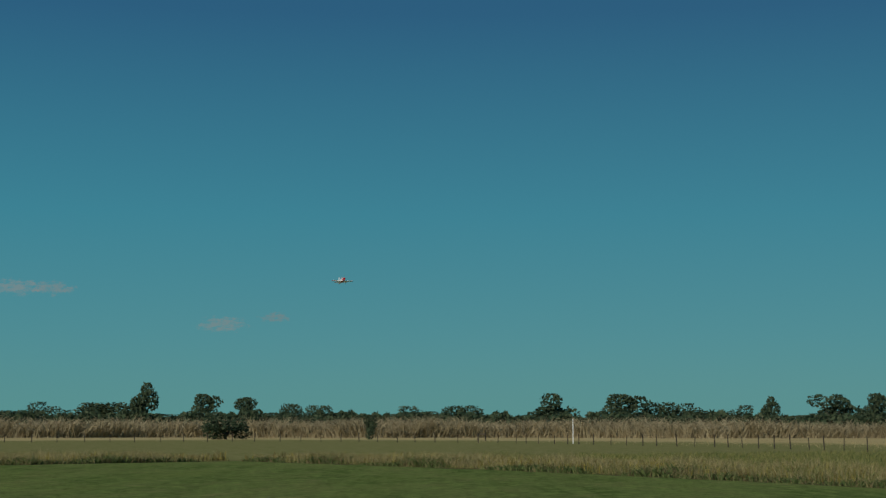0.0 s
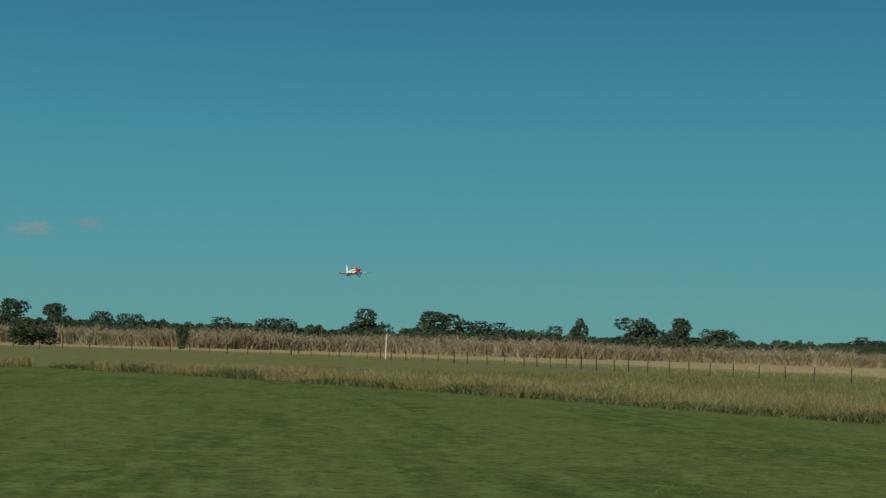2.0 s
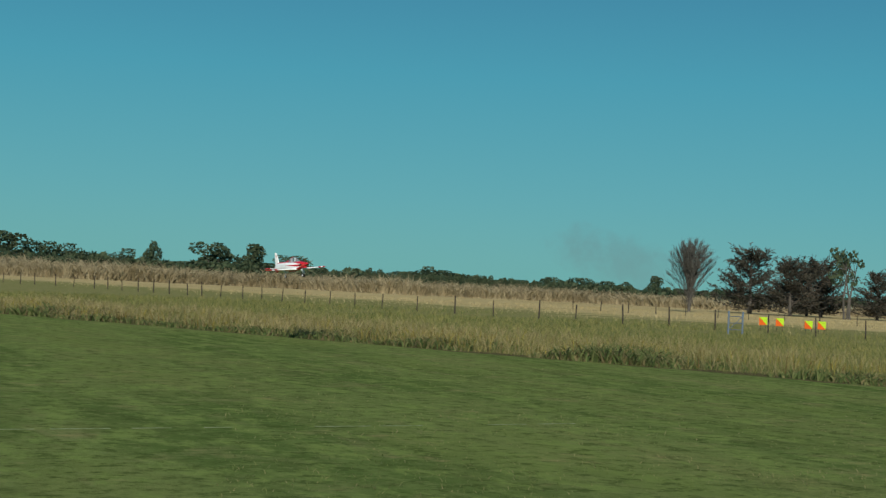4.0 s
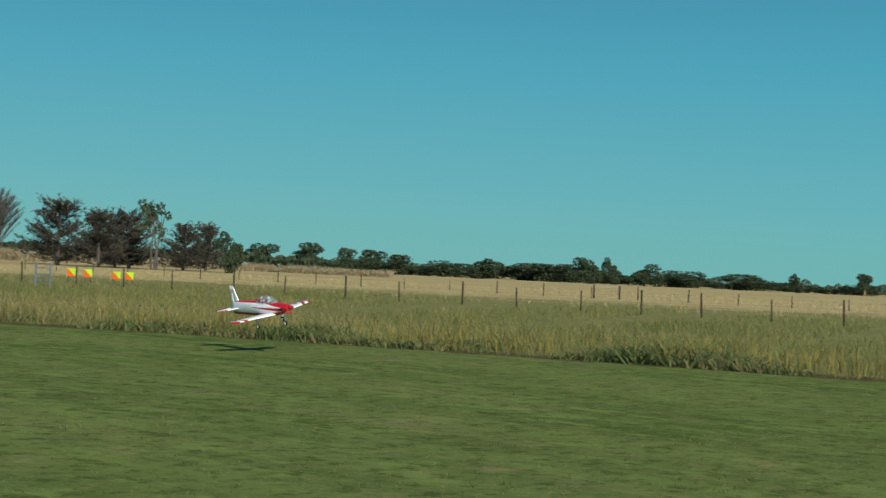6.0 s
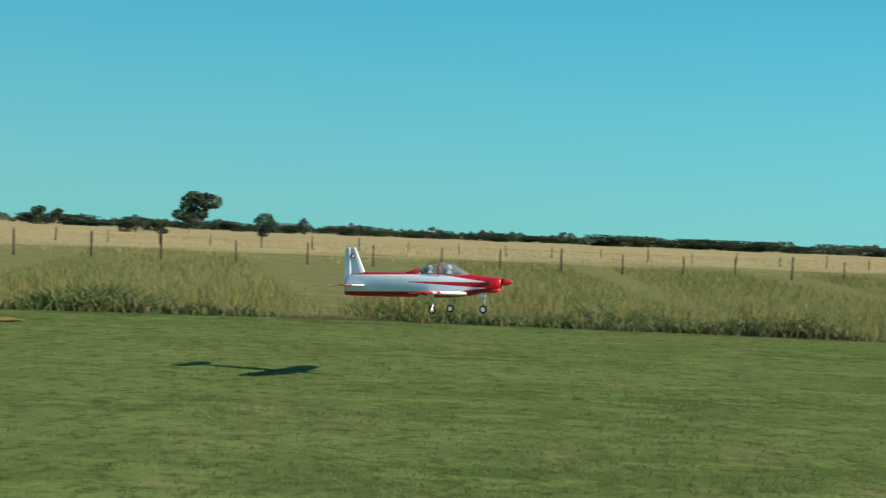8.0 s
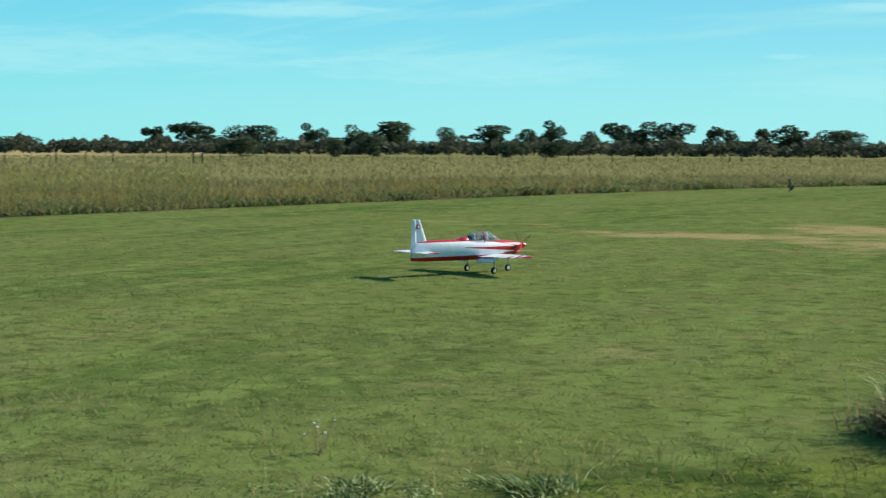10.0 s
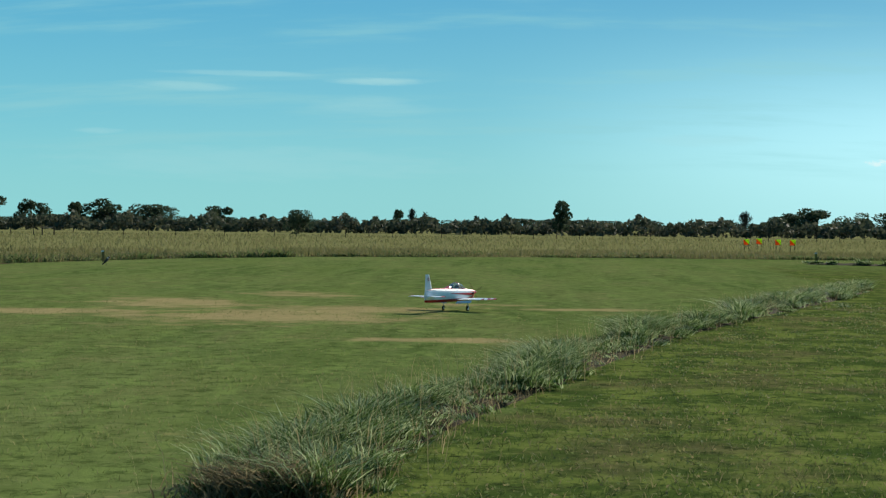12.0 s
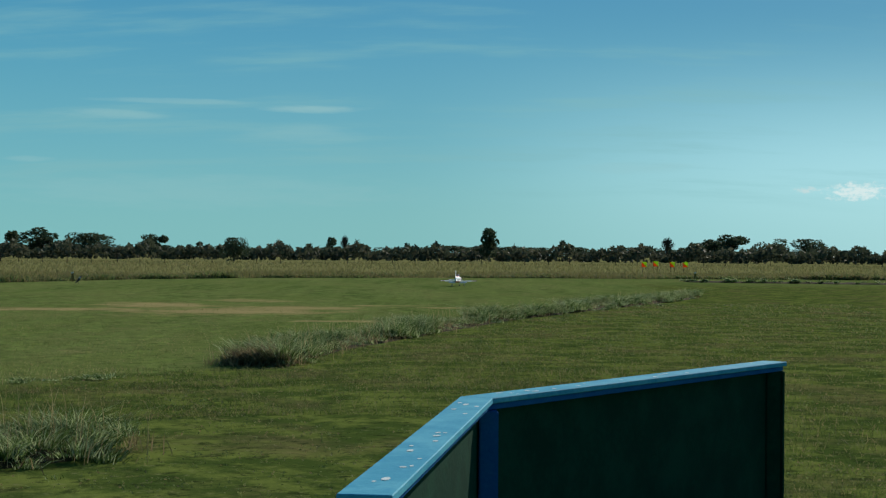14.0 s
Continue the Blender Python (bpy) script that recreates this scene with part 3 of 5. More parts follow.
BANK_LINE = [(1.62, -9.2), (1.45, -10.5), (1.2, -12.3), (0.5, -15), (-0.5, -19), (-1.9, -24), (-4.3, -30.5), (-6.9, -37), (-9.2, -43.5)]


def bank_places(rng, count, line, half, power=0.75):
    spots = along_line(line, 0.05)
    i = np.sort((rng.uniform(0, 1, count) ** power * len(spots)).astype(int))
    p = np.array([spots[j] for j in i])
    off = rng.normal(0, 0.45, count) * half
    xy = np.stack([p[:, 0] - np.sin(p[:, 2]) * off + rng.normal(0, 0.08, count), p[:, 1] + np.cos(p[:, 2]) * off + rng.normal(0, 0.08, count)], 1)
    return xy, off / half


def build_bank(name, line, half, count, tall, seed, label, dead_end=False):
    """A low earth bank under long blown grass."""
    rng = np.random.default_rng(seed)
    # tussocks: each holds blades that part from its middle and lean with the wind
    tufts = count // 75
    mid, mid_off = bank_places(rng, tufts, line, half, 1.35)
    size = rng.uniform(0.25, 1.0, tufts) ** 1.2 * (0.55 + 0.45 * np.clip(1 - mid_off ** 2, 0, 1))
    swell = np.clip(patchy(mid, 0.28, seed + 4) * 2.2 - 0.5, 0.05, 1.2)
    size *= 0.35 + 0.75 * swell
    i = rng.choice(tufts, count, p=(0.15 + swell) / (0.15 + swell).sum())
    spread = rng.normal(0, 0.07, (count, 2)) * (0.5 + 0.7 * size[i])[:, None]
    xy = mid[i] + spread
    hump = np.clip(1 - (mid_off[i] / 1.15) ** 2, 0, 1)
    z = 0.25 * tall * hump
    far = np.hypot(xy[:, 0], xy[:, 1])
    h = tall * (0.10 + 0.62 * size[i] ** 1.5) * rng.uniform(0.35, 1.05, count)
    wind = rng.normal(0, 0.75, (tufts, 2)) + [0.15, 0.05]
    blown = (spread[:, 0] / 0.12 + wind[i, 0], spread[:, 1] / 0.12 + wind[i, 1])
    bank = thing(name, label, "grass bank")
    me = blade_mesh("long_grass", xy, z, h, 0.008 + far * 0.00030, rng.uniform(0.3, 1.3, count), BANK, rng, sway=blown)
    ob = tagged(new("long_grass", me), kind="stuff")
    ob.parent = bank
    xy, off = bank_places(rng, count // 16, line, half * 1.1, 1.5)
    ob = tagged(new("dead_grass", blade_mesh("dead_grass", xy, 0.02, tall * rng.uniform(0.15, 0.55, len(xy)), 0.007, rng.uniform(0.5, 1.5, len(xy)), DEAD, rng)), kind="stuff")
    ob.parent = bank
    # seed heads that stand out of the grass
    xy, off = bank_places(rng, count // 150, line, half * 1.3, 1.5)
    ob = new("seed_head", blade_mesh("seed_head", xy, 0, tall * rng.uniform(0.9, 1.5, len(xy)), 0.005, rng.uniform(0.1, 0.4, len(xy)), STRAW, rng))
    ob.parent = bank
    tagged(ob, kind="stuff")
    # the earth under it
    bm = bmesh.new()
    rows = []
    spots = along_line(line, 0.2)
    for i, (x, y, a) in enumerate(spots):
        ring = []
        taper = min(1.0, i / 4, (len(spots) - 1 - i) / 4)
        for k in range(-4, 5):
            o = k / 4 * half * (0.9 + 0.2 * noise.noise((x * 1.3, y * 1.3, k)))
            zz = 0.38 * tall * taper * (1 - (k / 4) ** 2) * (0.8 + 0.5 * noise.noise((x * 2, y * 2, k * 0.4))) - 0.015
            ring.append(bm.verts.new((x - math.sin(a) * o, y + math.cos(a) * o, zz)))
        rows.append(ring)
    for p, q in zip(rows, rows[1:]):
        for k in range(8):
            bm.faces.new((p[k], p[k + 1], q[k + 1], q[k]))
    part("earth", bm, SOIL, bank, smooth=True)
    if dead_end:
        c = np.array([line[0][0], line[0][1] + 0.05])
        xy = c + rng.normal(0, 0.17, (1300, 2)) * [1.2, 0.8]
        r = np.hypot((xy[:, 0] - c[0]) / 1.15, (xy[:, 1] - c[1]) / 0.75)
        ob = tagged(new("dead_growth", blade_mesh("dead_growth", xy, 0, np.clip(0.30 * (1 - r / 0.8), 0.05, 1) * rng.uniform(0.3, 1.3, len(xy)), 0.014, rng.uniform(0.5, 2.2, len(xy)), DEAD, rng)), kind="stuff")
        ob.parent = bank


# ---- trees ----
def crown_points(rng, count, lobes):
    """Points in the shells of several overlapping lobes (x, y, z, radius, flatness)."""
    lobes = np.array(lobes, float)
    vol = lobes[:, 3] ** 2
    i = rng.choice(len(lobes), count, p=vol / vol.sum())
    d = rng.normal(size=(count, 3))
    d /= np.linalg.norm(d, axis=1)[:, None]
    r = lobes[i, 3] * rng.uniform(0.45, 1.06, count) ** 0.6
    d *= r[:, None]
    d[:, 2] *= lobes[i, 4]
    return lobes[i, :3] + d


def build_tree(kind, seed):
    """A unit tree, 1 m high and about 1 m wide; copies are scaled to size."""
    rng = np.random.default_rng(seed)
    tree = thing("tree", "", "tree")
    bm = bmesh.new()
    lobes = []
    if kind == "round":
        add_rod(bm, (0, 0, 0), (0.01, 0, 0.45), 0.035, 0.02, 6)
        for k in range(11):
            a, r = rng.uniform(0, 6.28), rng.uniform(0.05, 0.33)
            zz = rng.uniform(0.22, 0.8)
            lobes.append((math.cos(a) * r, math.sin(a) * r, zz, rng.uniform(0.13, 0.24) * (1.1 - abs(zz - 0.5)), 0.75))
            add_rod(bm, (0, 0, 0.25), lobes[-1][:3], 0.014, 0.006, 5)
    elif kind == "gum":
        add_rod(bm, (0, 0, 0), (0.02, 0, 0.55), 0.028, 0.018, 6)
        for k in range(9):
            a, r = rng.uniform(0, 6.28), rng.uniform(0.02, 0.38)
            zz = rng.uniform(0.58, 0.88) - 0.25 * max(r - 0.2, 0)
            lobes.append((math.cos(a) * r, math.sin(a) * r, zz, rng.uniform(0.09, 0.17), 0.55))
            add_rod(bm, (0.02, 0, 0.4), lobes[-1][:3], 0.013, 0.005, 5)
    elif kind == "low":
        add_rod(bm, (0, 0, 0), (0, 0, 0.4), 0.03, 0.02, 6)
        for k in range(10):
            lobes.append((rng.uniform(-0.42, 0.42), rng.uniform(-0.2, 0.2), rng.uniform(0.2, 0.72), rng.uniform(0.14, 0.27), 0.8))
            add_rod(bm, (0, 0, 0.2), lobes[-1][:3], 0.012, 0.006, 5)
    elif kind == "thin":
        for k in range(3):
            x0, lean = 0.10 * (k - 1), rng.uniform(-0.08, 0.08)
            p = Vector((x0, 0, 0))
            for z in (0.3, 0.55, 0.78):
                q = Vector((x0 + lean * z * 2 + rng.uniform(-0.05, 0.05), rng.uniform(-0.08, 0.08), z))
                add_rod(bm, p, q, 0.030 - 0.026 * p.z, 0.030 - 0.026 * z, 6)
                p = q
            for j in range(5):
                tip = p + Vector((rng.uniform(-0.3, 0.3), rng.uniform(-0.3, 0.3), rng.uniform(-0.12, 0.2)))
                add_rod(bm, p.lerp(Vector((x0, 0, 0.4)), rng.uniform(0, 0.6)), tip, 0.009, 0.003, 4)
                lobes.append((tip.x, tip.y, tip.z, rng.uniform(0.06, 0.11), 0.6))
    part("trunk", bm, PALE_BARK if kind == "gum" else BARK, tree)
    pts = crown_points(rng, {"round": 2600, "gum": 2100, "low": 2200, "thin": 620}[kind], lobes)
    lo = {"gum": 0.18, "thin": 0.50}.get(kind, 0.04)
    for k in (0, 1):
        pts[:, k] /= 2 * np.percentile(np.abs(pts[:, k]), 99)
    a, b = np.percentile(pts[:, 2], (1, 99.5))
    pts[:, 2] = np.clip(lo + (pts[:, 2] - a) / (b - a) * (1 - lo), 0.02, 1.01)
    ob = new("crown", card_mesh("crown", pts, rng.uniform(0.035, 0.085, len(pts)), LEAF, rng))
    ob.parent = tree
    return tree


def build_twig_tree(seed, upright, needles):
    """A unit tree of many fine curved branches: a leafless broad tree, or a half-bare cypress with upswept fans."""
    rng = np.random.default_rng(seed)
    tree = thing("tree", "", "tree")
    bm = bmesh.new()
    add_rod(bm, (0, 0, 0), (0.01, 0.01, 0.4), 0.028, 0.016, 7)
    add_rod(bm, (0.01, 0.01, 0.4), (0.0, 0, 0.9), 0.016, 0.003, 6)
    sprigs = []
    for k in range(120 if needles else 140):
        a = rng.uniform(0, 6.28)
        if upright:
            z0 = rng.uniform(0.02, 0.6) ** 1.3
            reach = rng.uniform(0.05, 0.46) * (1 - 0.3 * z0)
            rise = min(0.98 - z0, (0.93 - z0) * math.sqrt(max(0.08, 1 - (reach / 0.5) ** 2)) * rng.uniform(0.75, 1.05))
            bow = 0.55
        else:
            z0 = rng.uniform(0.04, 0.82)
            reach = 0.54 * (1.0 - z0) ** 0.75 * rng.uniform(0.55, 1.1)
            rise = min(1.0 - z0, reach * (0.25 + 0.75 * z0) * rng.uniform(0.6, 1.5))
            bow = 1.6
        out = Vector((math.cos(a), math.sin(a), 0))
        line = [Vector((0, 0, z0)) + out * reach * f + Vector((0, 0, rise * f ** bow)) for f in (0, 0.35, 0.7, 1.0)]
        for p, q, r in zip(line, line[1:], (0.0034, 0.0024, 0.0014) if upright else (0.006, 0.0042, 0.0026)):
            add_rod(bm, p, q, r, r * 0.65, 4)
        count = 34 if needles else 70
        for j in range(count):
            f = rng.uniform(0.12, 1.0)
            i = min(2, int(f * 3))
            q = line[i].lerp(line[i + 1], f * 3 - i)
            along = (line[i + 1] - line[i]).normalized()
            side = Vector((-out.y, out.x, 0)) * rng.choice((-1, 1))
            d = along * 0.8 + side * rng.uniform(0.1, 0.9) + Vector(rng.normal(size=3)) * 0.25 + Vector((0, 0, 0.7 if upright else rng.uniform(-0.25, 0.55)))
            sprigs.append((q, q + d.normalized() * rng.uniform(0.04, 0.115) * (1.0 if upright else 1.1 - 0.4 * f)))
    part("trunk", bm, BARK, tree)

    def strips(name, wide, mat, pairs):
        v, q = [], []
        for a, b in pairs:
            s = Vector(rng.normal(size=3)).cross(b - a).normalized() * wide * rng.uniform(0.6, 1.3)
            m = a.lerp(b, 0.55)
            i = len(v)
            v += [a - s * 0.4, a + s * 0.4, m + s, m - s, b]
            q.append((i, i + 1, i + 2, i + 3))
        tri = np.arange(len(q))[:, None] * 5 + np.array([[3, 2, 4]])
        ob = tagged(new(name, quick_mesh(name, np.array([tuple(p) for p in v]), np.array(q), tri, mat)), kind="stuff")
        ob.parent = tree

    strips("brush", 0.0020 if upright else 0.0024, TWIG, sprigs if upright else sprigs[::3])
    if needles:
        fronds = []
        for a, b in sprigs:
            for e in range(2):
                p = a.lerp(b, rng.uniform(0, 0.8))
                fronds.append((p, p + ((b - a).normalized() + Vector(rng.normal(size=3)) * 0.45).normalized() * rng.uniform(0.025, 0.06)))
        strips("crown", 0.0052, NEEDLE, fronds)
    return tree


STOCK = {}


def tree(kind, az, dist, height, width, label, category="tree", group=""):
    """Plants a tree on a heading and distance from the operator."""
    if kind not in STOCK:
        if kind == "bare":
            STOCK[kind] = [build_twig_tree(31, True, False)]
        elif kind == "cypress":
            STOCK[kind] = [build_twig_tree(41 + k, False, True) for k in range(2)]
        else:
            STOCK[kind] = [build_tree(kind, 11 * len(kind) + k) for k in range(1 if kind == "thin" else 4)]
        for ob in STOCK[kind]:
            ob["used"] = 0
    k = int(abs(az) * 13.7 + width * 3) % len(STOCK[kind])
    src = STOCK[kind][k]
    d = way(az) * dist
    m = Matrix.LocRotScale((d.x, d.y, -0.05), Euler((0, 0, radians(az * 47))), None)
    if src["used"]:
        ob = copy_thing(src, m)
    else:
        src["used"] = 1
        src.matrix_world = m
        ob = src
    ob.scale = (width, width, height)
    tagged(ob, label, category, group or "trees on the skyline")


DARK = "dark green gum tree standing behind the paddocks"
SPREAD = "spreading gum with a flat crown and pale trunk"
CLUMP = "low dark clump of trees on the skyline"
BUSH = "dark rounded bush beside the paddock"


def plant_trees():
    tree('round', 11.37, 450, 14.8, 10.9, DARK, "tree")
    tree('low', 14.60, 478, 9.7, 13.3, CLUMP, "tree")
    tree('low', 12.79, 486, 9.8, 19.0, CLUMP, "tree")
    tree('round', 9.09, 454, 11.7, 10.9, DARK, "tree")
    tree('gum', 7.41, 462, 11.0, 9.5, SPREAD, "tree")
    tree('low', 8.14, 250, 4.3, 8.1, BUSH, "bush")
    tree('low', 5.62, 478, 9.4, 8.6, CLUMP, "tree")
    tree('low', 4.56, 486, 9.1, 9.5, CLUMP, "tree")
    tree('low', 2.75, 254, 4.1, 2.5, BUSH, "bush")
    tree('low', 1.05, 482, 8.8, 15.2, CLUMP, "tree")
    tree('low', -0.66, 470, 8.8, 15.2, CLUMP, "tree")
    tree('round', -4.07, 458, 12.1, 14.6, DARK, "tree")
    tree('round', -6.51, 466, 12.1, 17.3, DARK, "tree")
    tree('low', -8.08, 474, 9.9, 13.3, CLUMP, "tree")
    tree('low', -9.33, 482, 9.7, 13.3, CLUMP, "tree")
    tree('low', -10.98, 470, 8.9, 12.4, CLUMP, "tree")
    tree('round', -11.99, 458, 11.2, 8.0, DARK, "tree")
    tree('round', -14.51, 466, 11.9, 14.6, DARK, "tree")
    tree('round', -15.98, 454, 11.8, 11.6, DARK, "tree")
    tree('low', -17.39, 482, 9.5, 11.4, CLUMP, "tree")
    tree('low', -22.85, 470, 8.0, 11.4, CLUMP, "tree")
    tree('low', -27.07, 478, 6.7, 8.6, CLUMP, "tree")
    tree('low', -28.32, 486, 7.0, 11.4, CLUMP, "tree")
    tree('low', -29.25, 474, 6.2, 8.6, CLUMP, "tree")
    tree('round', -30.17, 462, 6.1, 6.2, DARK, "tree")
    tree('bare', -32.40, 215, 10.7, 8.6, "leafless tree with dense upright twigs", "tree", "windbreak trees")
    tree('round', -31.09, 458, 8.2, 6.6, DARK, "tree")
    tree('cypress', -34.63, 241, 10.9, 14.2, "dark half-bare cypress in a windbreak", "tree", "windbreak trees")
    tree('cypress', -36.10, 229, 9.1, 10.8, "dark half-bare cypress in a windbreak", "tree", "windbreak trees")
    tree('cypress', -37.20, 237, 9.5, 11.2, "dark half-bare cypress in a windbreak", "tree", "windbreak trees")
    tree('thin', -38.13, 222, 10.0, 5.6, "tall thin gum with a pale trunk in the windbreak", "tree", "windbreak trees")
    tree('cypress', -39.20, 233, 7.6, 9.6, "dark half-bare cypress in a windbreak", "tree", "windbreak trees")
    tree('cypress', -40.03, 241, 8.0, 8.6, "dark half-bare cypress in a windbreak", "tree", "windbreak trees")
    tree('round', -40.86, 222, 6.0, 4.4, "dense dark green tree at the end of the windbreak", "tree", "windbreak trees")
    tree('cypress', -36.70, 246, 8.6, 10.6, "dark half-bare cypress in a windbreak", "tree", "windbreak trees")
    tree('gum', -42.16, 462, 7.7, 9.5, SPREAD, "tree")
    tree('round', -43.86, 450, 8.3, 11.3, DARK, "tree")
    tree('round', -45.14, 458, 7.4, 7.6, DARK, "tree")
    tree('round', -46.09, 466, 7.2, 11.3, DARK, "tree")
    tree('low', -47.15, 474, 6.3, 13.3, CLUMP, "tree")
    tree('low', -48.93, 482, 5.1, 15.2, CLUMP, "tree")
    tree('round', -50.47, 450, 6.0, 10.9, DARK, "tree")
    tree('low', -52.21, 478, 5.5, 17.1, CLUMP, "tree")
    tree('low', -53.61, 486, 5.8, 9.5, CLUMP, "tree")
    tree('round', -54.30, 454, 7.6, 7.6, DARK, "tree")
    tree('low', -50.80, 482, 5.5, 11.4, CLUMP, "tree")
    tree('low', -53.04, 470, 5.5, 15.2, CLUMP, "tree")
    tree('round', -54.53, 458, 7.1, 9.5, DARK, "tree")
    tree('round', -55.34, 466, 8.1, 6.2, DARK, "tree")
    tree('round', -56.57, 454, 6.5, 10.9, DARK, "tree")
    tree('low', -58.19, 482, 5.2, 15.2, CLUMP, "tree")
    tree('low', -60.11, 470, 4.9, 17.1, CLUMP, "tree")
    tree('round', -62.16, 458, 5.6, 4.4, DARK, "tree")
    tree('gum', -64.61, 466, 6.5, 8.0, SPREAD, "tree")
    tree('gum', -67.19, 454, 5.5, 3.6, SPREAD, "tree")
    tree('low', -68.74, 482, 5.4, 17.1, CLUMP, "tree")
    tree('low', -70.58, 470, 4.9, 17.1, CLUMP, "tree")
    tree('low', -72.39, 478, 4.8, 15.2, CLUMP, "tree")
    tree('gum', -75.14, 466, 5.5, 5.1, SPREAD, "tree")
    tree('gum', -75.78, 454, 4.9, 5.1, SPREAD, "tree")
    tree('low', -78.65, 262, 2.4, 5.1, BUSH, "bush")
    tree('low', -79.60, 250, 2.3, 4.0, BUSH, "bush")
    tree('gum', -80.65, 308, 8.3, 11.9, "lone spreading gum with layered crown", "tree")
    tree('low', -83.42, 266, 4.1, 4.0, BUSH, "bush")
    tree('round', -84.89, 454, 4.9, 3.3, DARK, "tree")
    tree('round', -117.16, 462, 6.1, 8.9, DARK, "tree")
    tree('round', -117.81, 450, 6.4, 11.5, DARK, "tree")
    tree('gum', -119.24, 458, 7.1, 13.1, SPREAD, "tree")
    tree('round', -121.06, 466, 6.0, 11.0, DARK, "tree")
    tree('low', -121.73, 254, 2.8, 5.1, BUSH, "bush")
    tree('low', -122.73, 262, 3.6, 9.1, BUSH, "bush")
    tree('low', -127.01, 250, 2.7, 4.0, BUSH, "bush")
    tree('gum', -132.46, 458, 5.2, 6.5, SPREAD, "tree")
    tree('gum', -140.23, 466, 7.4, 9.4, SPREAD, "tree")
    tree('gum', -141.72, 454, 8.6, 17.2, SPREAD, "tree")
    tree('low', -143.85, 482, 8.2, 18.3, CLUMP, "tree")
    tree('gum', -146.07, 450, 8.5, 8.9, SPREAD, "tree")
    tree('low', -147.67, 478, 8.5, 9.5, CLUMP, "tree")
    tree('round', -149.15, 466, 9.3, 21.9, DARK, "tree")
    tree('low', -151.15, 474, 7.8, 6.5, CLUMP, "tree")
    tree('gum', -152.86, 462, 8.4, 13.6, SPREAD, "tree")
    tree('low', -154.14, 470, 7.4, 7.6, CLUMP, "tree")
    tree('gum', -155.14, 458, 9.8, 9.9, SPREAD, "tree")
    tree('low', -156.49, 486, 7.0, 5.7, CLUMP, "tree")
    tree('gum', -157.45, 454, 9.1, 10.4, SPREAD, "tree")
    tree('round', -158.37, 462, 9.5, 14.1, DARK, "tree")
    tree('gum', -159.69, 450, 9.1, 11.5, SPREAD, "tree")
    tree('gum', -161.08, 458, 8.2, 6.3, SPREAD, "tree")
    tree('low', -161.71, 486, 7.5, 6.1, CLUMP, "tree")
    tree('gum', -163.02, 454, 7.6, 6.3, SPREAD, "tree")
    tree('round', -164.24, 462, 8.6, 16.7, DARK, "tree")
    tree('low', -165.71, 470, 7.4, 14.1, CLUMP, "tree")
    tree('gum', -168.08, 458, 6.9, 8.9, SPREAD, "tree")
    tree('low', -171.12, 266, 4.3, 4.4, BUSH, "bush")
    tree('low', -143.33, 254, 3.1, 6.1, BUSH, "bush")
    tree('low', -148.19, 262, 3.9, 4.0, BUSH, "bush")
    tree('low', -146.83, 250, 3.1, 3.6, BUSH, "bush")
    tree('low', -153.49, 258, 2.7, 4.0, BUSH, "bush")
    tree('low', -155.10, 266, 2.7, 6.7, BUSH, "bush")
    tree('gum', -167.91, 454, 6.7, 8.9, SPREAD, "tree")
    tree('gum', -174.80, 462, 6.6, 4.7, SPREAD, "tree")
    tree('bare', -175.41, 420, 6.9, 3.4, "small leafless tree on the skyline", "tree")
    tree('gum', 178.91, 308, 7.0, 5.2, "lone spreading gum with layered crown", "tree")
    tree('bare', 172.09, 436, 7.1, 5.4, "small leafless tree on the skyline", "tree")
    tree('low', 170.96, 474, 5.6, 6.8, CLUMP, "tree")
    tree('gum', 170.34, 462, 6.5, 12.1, SPREAD, "tree")
    tree('gum', 169.67, 450, 7.8, 13.7, SPREAD, "tree")
    tree('low', 168.31, 478, 7.0, 12.4, CLUMP, "tree")
    tree('low', 166.82, 486, 7.1, 12.0, CLUMP, "tree")
    # the rest of the skyline, low and broken
    rng = np.random.default_rng(77)
    for k in range(200):
        az = 20 - k * 1.09 + rng.uniform(-0.5, 0.5)
        if -43 < az < -26 or -74 < az < -71 or az < -196:
            continue
        far = rng.uniform(470, 560)
        h = rng.uniform(5.0, 7.4) if az > -27 else rng.uniform(3.0, 4.6) if az > -58 else rng.uniform(2.2, 3.6) if az > -132 else rng.uniform(2.8, 4.6)
        tree("low", az, far, h, rng.uniform(13, 22), CLUMP)
    # young pine row
    for k in range(46):
        tree("round", -20.2 - k * 0.17, 420 + (k % 3), 5.4 + rng.uniform(-0.7, 0.9) - 0.02 * k, 2.6 + rng.uniform(-0.4, 0.6), "small conifer in a shelter row", "tree", "shelter row")


